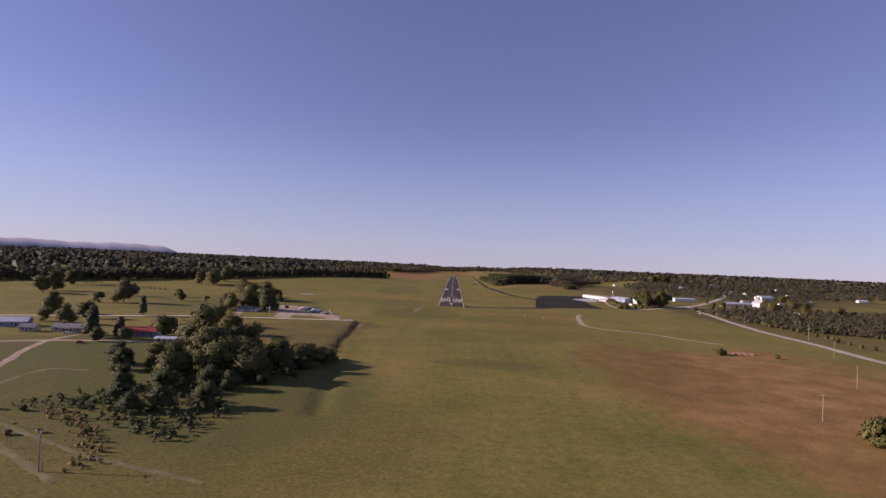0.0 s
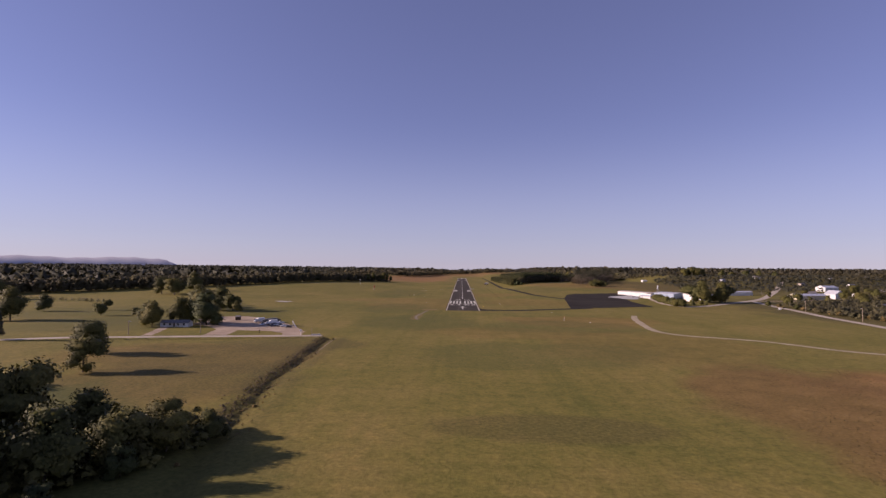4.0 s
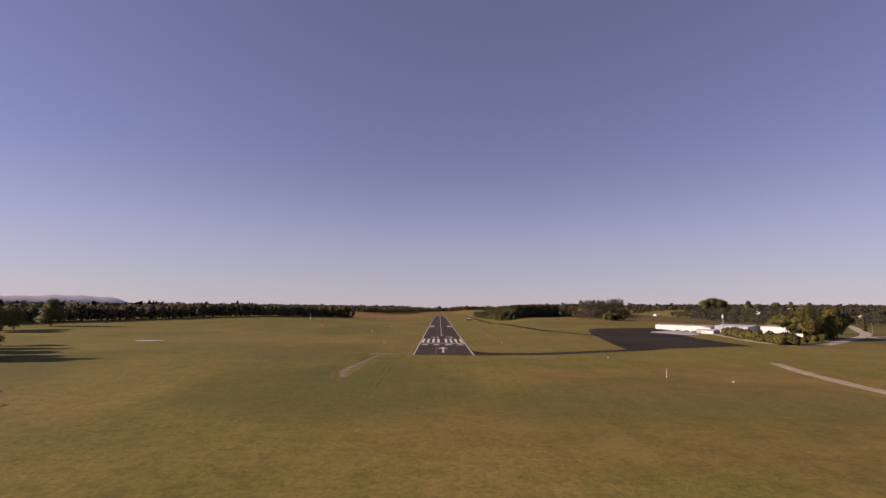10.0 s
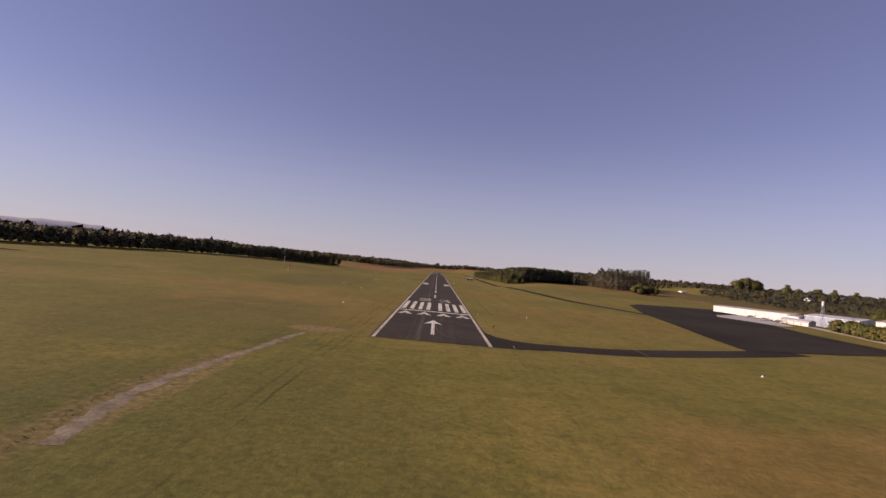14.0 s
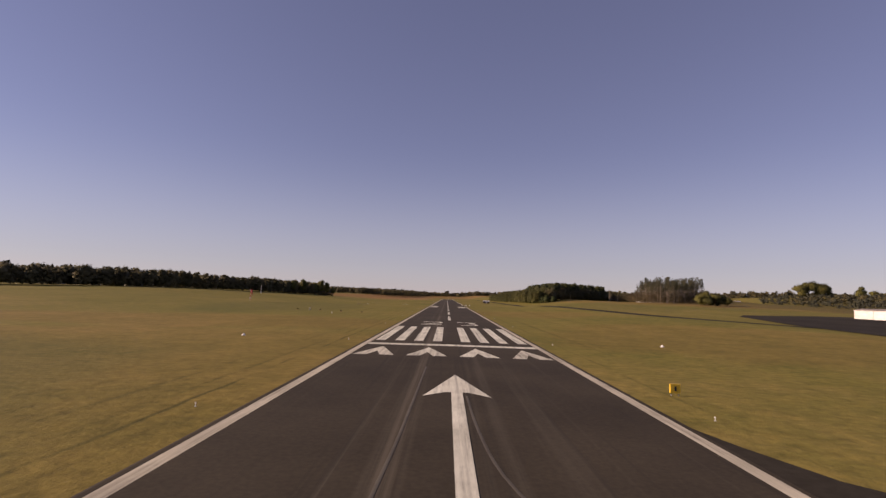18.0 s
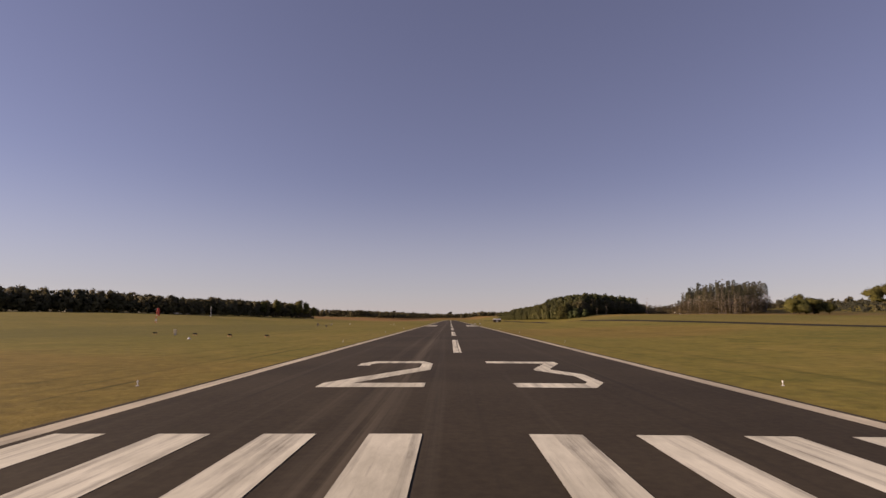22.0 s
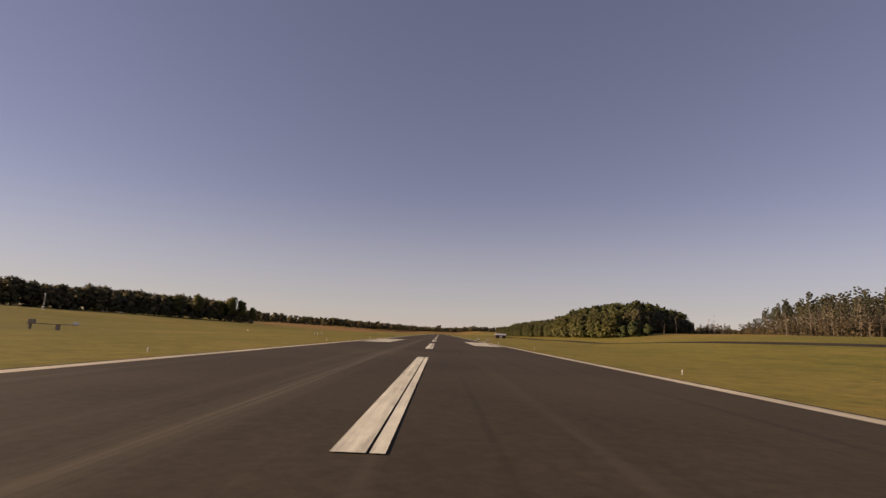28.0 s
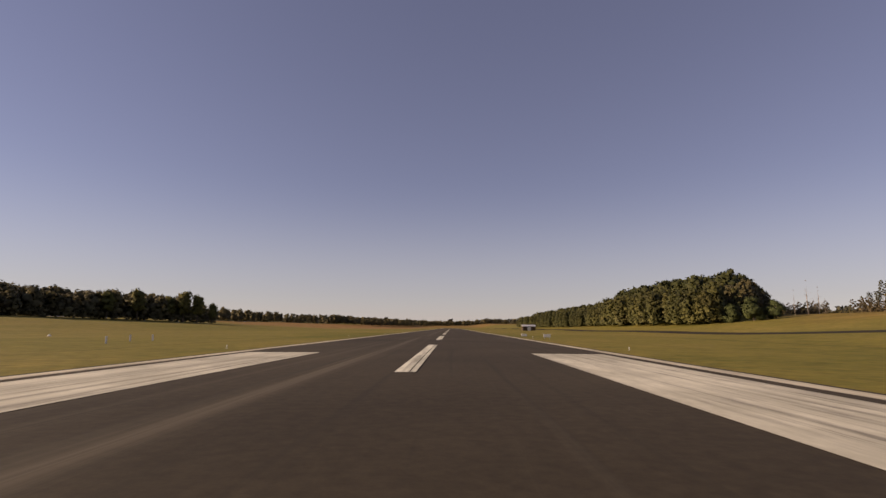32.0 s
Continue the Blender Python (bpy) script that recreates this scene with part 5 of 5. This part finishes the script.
        (-131, -207, 45, pickup, M_CARRED, "dull red pickup between the trucks"), (-127, -210, 50, box_truck, M_CARDARK, "dark-bodied box truck among other vehicles"), (-122, -214, 40, car, M_CARWHITE, "white saloon car behind the trucks"),
        (-215, -412, 25, car, M_CARWHITE, "white car parked by the houses"), (-188, -440, 40, car, M_CARRED, "rusty red car on rough ground"), (312, -30, 80, car, M_CARWHITE, "white car on the road")):
    kind(on_land(x, y, a, 0.08), paint, label)


def yard_ramp():
    """A long pale beam that leans on a stand."""
    t = thing("loading_ramp", on_land(-107, -233, 118), "long pale steel loading ramp leaning on a stand", "ramp")
    bm = bmesh.new()
    rod(bm, (-6, 0, 0.2), (6, 0, 3.0), 0.25, 0.25, 6)
    part("beam", bm, M_STEEL, t)
    for s in (-1, 1):
        bm = bmesh.new()
        rod(bm, (3.5, s * 0.9, -0.1), (3.5, 0, 2.4), 0.08, None, 6)
        part("stand_leg", bm, M_STEEL, t)


yard_ramp()
house(on_land(-179, -240, 3), "low white roadside house with a dark roof under trees", 17, 7, 2.6, 1.3, M_WHITE, M_GREYROOF, (-6, -2.5, 2.5, 6), 0.0, True)
house(on_land(-187, -187, 10), "small grey shed with a pitched roof behind the yard", 10, 7, 2.6, 1.6, M_SIDING, M_GREYROOF, (-3, 3), 0.0)
house(on_land(-178, -404, 12), "blue-grey bungalow with a bright red metal roof", 20, 9, 3.0, 2.0, M_SIDING, M_REDROOF, (-7, -3.5, 3.5, 7), 0.0, True, True)
house(on_land(-262, -392, 20), "blue-grey house with a pale roof by the lane", 15, 9, 3.2, 2.2, M_SIDING, M_PALEROOF, (-5, 0, 5), 2.0)
house(on_land(-240, -408, 10), "tan outbuilding with a grey shingle roof", 8, 6, 2.6, 1.6, M_TANWALL, M_GREYROOF, (-2, 2), 0.0)
house(on_land(-220, -402, 5), "long tan house with a grey shingle roof", 17, 8, 2.8, 1.8, M_TANWALL, M_GREYROOF, (-6, -2, 2, 6), 0.0, True)
house(on_land(309, 762, 15), "small white house with a pale roof beyond the pines", 16, 9, 3.0, 2.4, M_WHITE, M_PALEROOF, (-5, 0, 5), 2.5)
house(on_land(-152, -424, 10), "low pale-roofed shed beside the red-roofed bungalow", 10, 5, 2.4, 0.8, M_TANWALL, M_PALEROOF, (-3, 3), 0.0)
for x, y, a, lx in ((-420, 1000, 10, 22), (-470, 960, 20, 18), (-520, 1080, 0, 26), (-600, 1010, 15, 20), (-700, 1150, 5, 24), (-380, 1090, 30, 16)):
    house(on_land(x, y, a, 4.0), "far white house showing between the trees", lx, 10, 6.0, 3.0, M_WHITE, M_PALEROOF, (-lx * 0.3, 0, lx * 0.3), lx * 0.15)

t_ = thing("shed", on_land(-157, -200, 5), "small dark wooden shed on the gravel", "shed")
shell_walls(3.0, 2.6, 2.4, 0.7, M_DARKWOOD, t_)
gable_roof("roof", 3.0, 2.6, 2.4, 0.7, 0.2, M_GREYROOF, t_)
slab("door", (0.9, 0.08, 1.9), M_DARKWOOD, t_, (0, -1.34, 0.02))
t_ = thing("shed", on_land(57, 702, 5), "small dark shed with a white roof by the far taxiway", "shed")
shell_walls(9.0, 5.0, 3.0, 1.0, M_DARKWOOD, t_)
gable_roof("roof", 9.0, 5.0, 3.0, 1.0, 0.4, M_PALEROOF, t_)
slab("door", (2.4, 0.08, 2.4), M_WHITE, t_, (0, -2.54, 0.02))


def post(name, x, y, h, mat_, label, category, r=0.06, cap=None):
    t = thing(name, on_land(x, y), label, category)
    bm = bmesh.new()
    rod(bm, (0, 0, -0.2), (0, 0, h), r, r * 0.9, 8)
    part("shaft", bm, mat_, t)
    if cap:
        slab("cap", cap[0], cap[1], t, (0, 0, h - cap[0][2] * 0.5), bevel=0.02)
    return t


post("gate_post", -116, -268, 1.6, M_DARKWOOD, "dark wooden post on the verge", "post", 0.18, ((0.6, 0.4, 0.6), M_DARKWOOD))
post("gate_post", -86, -268, 3.2, M_POLEWOOD, "leaning weathered post at the road's end", "post", 0.14)
post("gate_post", -91, -272, 2.4, M_WHITE, "white painted post at the road's end", "post", 0.16, ((1.3, 0.1, 0.9), M_WHITE))
slab_t = thing("concrete_block", on_land(-82, -274, 20), "broken pale concrete block at the road's end", "block")
slab("block", (5, 1.6, 0.7), M_CONCRETE, slab_t, bevel=0.1)


def utility_pole(x, y, h, turn, label="weathered wooden utility pole with a crossarm"):
    t = thing("utility_pole", on_land(x, y, turn), label, "pole", "utility poles")
    bm = bmesh.new()
    rod(bm, (0, 0, -0.5), (0, 0, h), 0.2, 0.13, 9)
    part("shaft", bm, M_POLEWOOD, t)
    slab("crossarm", (2.4, 0.12, 0.16), M_POLEWOOD, t, (0, 0.17, h - 0.7))
    for u in (-1.05, -0.4, 0.4, 1.05):
        bm = bmesh.new()
        rod(bm, (u, 0.17, h - 0.54), (u, 0.17, h - 0.28), 0.06, 0.04, 7)
        part("insulator", bm, M_STEEL, t)
    return t


POLES_E = [(133, -519, 9.5), (190, -458, 10.5), (248, -360, 11), (297, -260, 12), (304, -150, 11), (318, -60, 11), (352, 20, 11), (372, 110, 11)]
for x, y, h in POLES_E:
    utility_pole(x, y, h, 30)
POLES_W = [(-87, -595, 9), (-140, -566, 9), (-196, -530, 9), (-250, -500, 9)]
for x, y, h in POLES_W:
    utility_pole(x, y, h, -60)
utility_pole(225, 655, 15, 0, "tall pale utility pole before the dark wood")
for x, y in ((-150, -268), (-182, -284)):
    utility_pole(x, y, 8, 0)


def cable(pts, label):
    """Wires that sag from pole to pole."""
    t = thing("power_line", Matrix.Identity(4), label, "wire")
    for off in (-1.0, 1.0):
        bm = bmesh.new()
        for (ax, ay, ah), (bx, by, bh) in zip(pts, pts[1:]):
            d = Vector((bx - ax, by - ay, 0)).normalized()
            n = Vector((d.y, -d.x, 0)) * off
            a = Vector((ax, ay, float(land(ax, ay)) + ah - 0.3)) + n
            b = Vector((bx, by, float(land(bx, by)) + bh - 0.3)) + n
            prev = a
            for k in range(1, 11):
                u = k / 10
                q = a.lerp(b, u) - Vector((0, 0, 4 * 1.1 * u * (1 - u)))
                rod(bm, prev, q, 0.012, None, 4)
                prev = q
        part("wire", bm, M_BLACK, t)


cable(POLES_W, "thin sagging power wires between wooden poles")
cable(POLES_E, "thin sagging power wires between wooden poles")


# ---- airfield furniture ----
def papi_box(x, y):
    t = thing("approach_light_unit", on_land(x, y), "squat dark approach light unit on short legs in the grass", "light", "approach lights")
    slab("housing", (0.8, 0.7, 0.28), M_BLACK, t, (0, 0, 0.30), bevel=0.06)
    slab("lens_panel", (0.7, 0.05, 0.16), M_GLASS, t, (0, -0.36, 0.36))
    for sx in (-0.32, 0.32):
        for sy in (-0.26, 0.26):
            bm = bmesh.new()
            rod(bm, (sx, sy, -0.1), (sx, sy, 0.36), 0.05, None, 6)
            part("leg", bm, M_ORANGE, t)


for x, y in ((-39, 146), (-49.5, 152.5), (-60.8, 160), (-73, 165)):
    papi_box(x, y)
t_ = thing("control_cabinet", on_land(-66, 161), "cream electrical cabinet on a post in the grass", "cabinet")
slab("cabinet", (0.7, 0.45, 1.0), M_CREAM, t_, (0, 0, 0.4), bevel=0.03)
slab("door", (0.6, 0.03, 0.85), M_CREAM, t_, (0, -0.24, 0.47))
slab("plinth", (0.5, 0.4, 0.5), M_CONCRETE, t_, (0, 0, -0.1))


def edge_light(x, y, label="small white runway edge light on a stake"):
    t = thing("runway_light", on_land(x, y), label, "light", "runway edge lights")
    bm = bmesh.new()
    rod(bm, (0, 0, -0.05), (0, 0, 0.20), 0.025, 0.022, 7)
    part("stake", bm, M_WHITE, t)
    bm = bmesh.new()
    rod(bm, (0, 0, 0.20), (0, 0, 0.31), 0.055, 0.04, 9)
    part("lamp", bm, M_WHITE, t)
    bm = bmesh.new()
    rod(bm, (0, 0, -0.05), (0, 0, 0.02), 0.10, 0.09, 9)
    part("base", bm, M_STEEL, t)
    return t


first_light = edge_light(-18.9, -55)
for k in range(1, 26):
    copy_thing(first_light, on_land(-18.9, -55 + 60 * k))
for k in range(26):
    copy_thing(first_light, on_land(18.7, -54 + 60 * k))


def marker(x, y, w, h, mat_, label, bars=0, legs=0.25):
    t = thing("airfield_sign", on_land(x, y), label, "sign")
    p = slab("panel", (w, 0.22, h), mat_, t, (0, 0, legs), bevel=0.03)
    for s in (-1, 1):
        slab("leg", (0.06, 0.1, legs + 0.1), M_STEEL, t, (s * w * 0.35, 0, -0.1))
    for k in range(bars):
        slab("bar", (w * 0.2, 0.03, h * 0.5), M_BLACK, p, ((k - (bars - 1) / 2) * w * 0.3, -0.125, legs + h * 0.25))
    return t


marker(20, -44, 0.95, 0.85, M_YELLOW, "yellow airfield sign with a dark figure in the grass", 1)
marker(17.6, 431, 1.2, 0.5, M_WHITE, "low white airfield sign beside the runway")
marker(20.5, 420, 1.4, 0.6, M_WHITE, "low white airfield sign beside the runway")
for x, y in ((-36.1, 374), (-39.4, 384), (-37.6, 386)):
    marker(x, y, 0.16, 0.75, M_WHITE, "slim pale marker board in the grass", 0, 0.05)


def cone_marker(x, y, label="white cone marker lying in the grass", mat_=None, h=0.38):
    t = thing("marker_cone", on_land(x, y), label, "marker", "grass markers")
    bm = bmesh.new()
    rod(bm, (0, 0, 0), (0, 0, h), 0.34, 0.10, 12)
    part("cone", bm, mat_ or M_WHITE, t)
    bm = bmesh.new()
    rod(bm, (0, 0, -0.05), (0, 0, 0.05), 0.42, 0.40, 12)
    part("rim", bm, mat_ or M_WHITE, t)


for x, y in ((40, 9), (-39, 7), (-50, 135), (78, -97), (91, -182), (-71, 412)):
    cone_marker(x, y)
post("marker_post", 74.5, -171, 2.7, M_WHITE, "slim white marker post with a faded orange collar", "post", 0.14, ((0.34, 0.34, 0.8), M_ORANGE))


def mast(x, y, h, mat_, label):
    t = thing("mast", on_land(x, y), label, "mast")
    for a in (90, 210, 330):
        c, s = math.cos(radians(a)) * 0.35, math.sin(radians(a)) * 0.35
        bm = bmesh.new()
        rod(bm, (c, s, -0.2), (c * 0.6, s * 0.6, h), 0.06, 0.05, 6)
        part("leg", bm, mat_, t)
    for k in range(int(h / 0.9)):
        bm = bmesh.new()
        z = 0.9 * k
        pts = [(math.cos(radians(a)) * 0.33, math.sin(radians(a)) * 0.33) for a in (90, 210, 330)]
        for (ax, ay), (bx, by) in zip(pts, pts[1:] + pts[:1]):
            rod(bm, (ax, ay, z), (bx, by, z + 0.85), 0.035, None, 5)
        part("brace", bm, mat_ if k % 2 else M_WHITE, t)
    slab("instrument_box", (0.9, 0.5, 1.0), M_WHITE, t, (0, -0.5, 0.9), bevel=0.03)
    slab("crossarm", (2.2, 0.1, 0.1), M_WHITE, t, (0, 0, h - 0.3))
    return t


sock_mast = mast(-143, 293, 7.0, M_RED, "red and white lattice mast with a limp red windsock")
bm = bmesh.new()
rod(bm, (0.5, 0, 7.2), (0.8, 0.1, 5.4), 0.55, 0.46, 12)
rod(bm, (0.8, 0.1, 5.4), (1.0, 0.1, 3.4), 0.46, 0.28, 12)
part("windsock", bm, M_RED, sock_mast, "limp faded red windsock")
mast(-202, 484, 9.0, M_WHITE, "slim white weather mast before the woods")
t_ = thing("equipment_platform", on_land(-62, 296, 8), "long brown equipment beam on a short pedestal in the grass", "platform")
slab("beam", (7.6, 0.7, 0.14), M_POLEWOOD, t_, (0, 0, 0.85), bevel=0.02)
slab("pedestal", (0.5, 0.5, 0.95), M_POLEWOOD, t_, (0.8, 0, -0.1), bevel=0.02)
slab("end_leg", (0.2, 0.5, 0.95), M_POLEWOOD, t_, (-3.4, 0, -0.1))
slab("end_box", (0.7, 0.7, 0.4), M_WHITE, t_, (3.4, 0, 0.99), bevel=0.04)
slab("cabinet", (0.9, 0.7, 0.65), M_POLEWOOD, t_, (-3.2, 0, 0.99), bevel=0.06)
t_ = thing("roadside_sign", on_land(236, 2, -60), "white rectangular notice board high on a post", "sign")
slab("board", (4.6, 0.2, 2.0), M_WHITE, t_, (0, 0, 5.2), bevel=0.03)
slab("board_rim", (4.8, 0.1, 0.12), M_STEEL, t_, (0, 0.02, 7.2))
slab("post", (0.35, 0.35, 5.6), M_POLEWOOD, t_, (0, 0.28, -0.2), bevel=0.03)


def parked_plane(m, stripe, label):
    """A small high-winged aircraft, nose along +x."""
    t = thing("light_aircraft", m, label, "aircraft", "parked aircraft")
    bm = bmesh.new()
    rings = []
    for x, r, z in ((2.3, 0.30, 1.25), (1.9, 0.48, 1.25), (0.9, 0.58, 1.35), (-0.2, 0.62, 1.45), (-1.4, 0.45, 1.45), (-3.0, 0.24, 1.45), (-4.8, 0.10, 1.5)):
        rings.append([bm.verts.new((x, math.cos(a) * r, z + math.sin(a) * r * 1.1)) for a in [k * math.pi / 6 for k in range(12)]])
    for a, b in zip(rings, rings[1:]):
        for k in range(12):
            bm.faces.new((a[k], a[(k + 1) % 12], b[(k + 1) % 12], b[k]))
    bm.faces.new(rings[0]), bm.faces.new(rings[-1])
    bmesh.ops.recalc_face_normals(bm, faces=bm.faces[:])
    fus = part("fuselage", bm, M_CARWHITE, t)
    slab("stripe", (4.6, 1.27, 0.12), stripe, fus, (-0.6, 0, 1.42))
    for s in (-1, 1):
        slab("cabin_window", (1.1, 0.05, 0.38), M_GLASS, fus, (0.1, s * 0.57, 1.6))
    slab("wing", (1.5, 11.0, 0.16), M_CARWHITE, t, (0.3, 0, 2.1), bevel=0.07)
    slab("tailplane", (0.9, 3.4, 0.09), M_CARWHITE, t, (-4.5, 0, 1.55), bevel=0.04)
    profile_body("fin", [(-4.0, 1.5), (-4.7, 2.75), (-5.15, 2.75), (-5.05, 1.5)], 0.12, M_CARWHITE, t)
    for s in (-1, 1):
        bm = bmesh.new()
        rod(bm, (0.3, s * 0.55, 0.95), (0.3, s * 2.5, 2.12), 0.05, None, 6)
        part("strut", bm, M_CARWHITE, t)
        bm = bmesh.new()
        rod(bm, (-0.1, s * 0.45, 1.0), (-0.1, s * 1.2, 0.25), 0.06, None, 6)
        part("gear_leg", bm, M_STEEL, t)
        wheel_at(t, -0.1, s * 1.2, 0.24, 0.16)
    wheel_at(t, 1.8, 0, 0.20, 0.14)
    bm = bmesh.new()
    rod(bm, (1.8, 0, 0.2), (1.8, 0, 1.0), 0.06, None, 6)
    part("nose_leg", bm, M_STEEL, t)
    bm = bmesh.new()
    rod(bm, (2.3, 0, 1.25), (2.55, 0, 1.25), 0.16, 0.03, 9)
    sp = part("spinner", bm, M_CARWHITE, t)
    bm = bmesh.new()
    box(bm, 2.42, 0, 0.32, 0.06, 0.14, 1.86)
    part("propeller", bm, M_BLACK, sp)


parked_plane(on_land(222, 138, 200, 0.2), M_CARRED, "white high-winged light aircraft parked on the pad")
parked_plane(on_land(224, 126, 175, 0.2), M_CARDARK, "white high-winged light aircraft with a dark stripe")
parked_plane(on_land(221, 152, 190, 0.2), M_CARDARK, "white high-winged light aircraft with a dark stripe")

M_SILT = surface("brown_silt", (0.13, 0.10, 0.06), (0.31, 0.26, 0.18), 0.35, 8, 0.95, 0, 0.1, 0.4, True, 0.4)
# silted drain before the runway, tyre trails on the asphalt
for trail in ([(-3.3, -30), (-3.5, -47), (-3.7, -62), (-4.2, -78)], [(0.8, -48), (1.0, -58), (1.6, -68), (3.2, -74.5), (5.2, -79), (7.4, -82)]):
    ob = strip("tyre_trail", trail, 0.2, M_SCUFF, 0.012, "", "", runway, step=2)
    ob.location.z = 0.097
strip("drain", [(-33.6, -174), (-35.2, -165), (-37.0, -155), (-36.8, -145), (-36, -134), (-34.2, -120), (-33, -103), (-31.4, -90)], (2.3, 1.5), M_SILT, 0.05, "grey-brown silted rut in the grass", "drain", edge=0.45, step=1.5)


def rubble(name, x, y, r, n, mat_, label, seed, hi=0.5):
    """A heap of clods and stones too many to count."""
    rng = np.random.default_rng(seed)
    V, F, k = [], [], 0
    for _ in range(n):
        a, d = rng.uniform(0, 6.28), r * math.sqrt(rng.uniform(0, 1))
        px, py, s = x + math.cos(a) * d, y + math.sin(a) * d * 0.6, rng.uniform(0.15, hi)
        v = ICO1[0] * s * (1 + rng.normal(0, 0.2, (len(ICO1[0]), 1))) * [1.2, 1, 0.6]
        V.append(v + [px, py, float(land(px, py)) + s * 0.3])
        F.append(ICO1[1] + k)
        k += len(v)
    tagged(new(name, mesh_of(name, np.concatenate(V).tolist(), np.concatenate(F).tolist(), mat_)), label, "rubble", kind="stuff")


M_CLAY = surface("red_clay", (0.22, 0.11, 0.06), (0.38, 0.22, 0.14), 0.5, 9, 0.95, 0, 0.1, 0.4, True, 0.2)
rubble("clay_heap", 190, -362, 9, 130, M_CLAY, "heap of broken red clay clods on bare ground", 5, 1.1)

strip("ditch_bed", [(-69, -282), (-68, -303), (-66.6, -319), (-65.5, -336)], 0.8, M_SILT, 0.05, "pale silt along the side of the ditch", "ditch", edge=0.35, step=2.5)
forest("drain_weeds", [(x - 1.9 + random.Random(i).gauss(0, 0.3), y) for i, (x, y) in enumerate(along(DITCH_B, 0.5, 1, 38))], M_TUSSOCK, "dark weeds along the edge of the drain", (0.06, 0.2), 38, 16, 2, 7.0, 1.5, "round", 0.0)
M_TRACK = surface("worn_grass_track", (0.12, 0.11, 0.04), (0.24, 0.20, 0.10), 0.2, 12, 0.95, 0, 0.1, 0.3, True, 0.3)
# farm lanes, a fence and a pond west of the field
strip("lane", [(-150, -548), (-121, -565.5), (-102, -575.5), (-87, -583), (-74, -588), (-50, -596)], 1.7, M_TRACK, 0.06, "faint grassy farm track", "lane", edge=0.4, step=3)
strip("lane", [(-130, -566), (-107, -582), (-93, -591), (-80, -600)], 2.0, M_TRACK, 0.07, "pale gravel farm lane", "lane", edge=0.3, step=3)
strip("lane", [(-165, -540), (-180, -497), (-198, -463), (-209, -435), (-209, -412)], 3.2, M_GRAVEL, 0.08, "pale gravel lane past the houses", "lane", edge=0.4, step=4)
strip("lane", [(-155, -530), (-159, -510), (-159, -498), (-142, -499)], 2.0, M_TRACK, 0.08, "faint gravel lane between the lawns", "lane", edge=0.4, step=3)


def pond():
    bm = bmesh.new()
    pts = [(-193 + 9 * math.cos(a) * (1 + 0.15 * math.sin(3 * a)), 3 + 6 * math.sin(a) * (1 + 0.2 * math.cos(2 * a + 1)), float(land(-193, 3)) + 0.2) for a in [k * math.pi / 14 for k in range(28)]]
    poly(bm, pts)
    m, nt, b = nodes_of("pond_water", 0.45, 0, 0.5)
    # pale muddy tone that has the bright sky reflection put into it
    b.inputs["Base Color"].default_value = (0.46, 0.43, 0.38, 1)
    bumped(nt, b, noise_of(nt, place_coords(nt), 1.2, 3), 0.5, 0.05)
    tagged(part("water", bm, m), "small still pond in the pasture", "pond", kind="structure")


pond()
fence_post = thing("fence_post", on_land(-86, -595), "weathered grey wooden fence post beside the lane", "post", "farm fence")
bm = bmesh.new()
rod(bm, (0, 0, -0.3), (0, 0, 2.2), 0.11, 0.09, 8)
part("shaft", bm, M_POLEWOOD, fence_post)
bm = bmesh.new()
rod(bm, (0, 0, 2.2), (0, 0, 2.28), 0.10, 0.03, 8)
part("cap", bm, M_POLEWOOD, fence_post)
for k in range(1, 9):
    copy_thing(fence_post, on_land(-86 - 9 * k, -595 + 6.3 * k))
# wooded hills on the skyline, distance haze put into their pale blue-grey colour
def hills():
    verts, faces = [], []
    n = 90
    for k in range(n + 1):
        a = radians(108 + 62 * k / n)
        d = 4050
        h = 96 * float(smooth(k, 16.0, 21.0)) * (0.92 + 0.05 * math.sin(k * 0.55) + 0.03 * math.sin(k * 1.9)) + 6
        x, y = math.cos(a) * d, math.sin(a) * d - 200
        for q, u in ((0.0, 1.0), (0.55, 1.02), (1.0, 1.05), (0.0, 1.12)):
            verts.append((x * u, y * u, -4 + h * q))
        if k:
            i = 4 * k
            faces += [(i - 4 + j, i + j, i + j + 1, i - 3 + j) for j in range(3)]
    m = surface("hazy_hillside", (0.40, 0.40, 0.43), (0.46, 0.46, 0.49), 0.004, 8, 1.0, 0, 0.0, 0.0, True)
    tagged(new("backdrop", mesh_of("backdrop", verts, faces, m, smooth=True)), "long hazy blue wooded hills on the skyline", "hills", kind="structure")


hills()
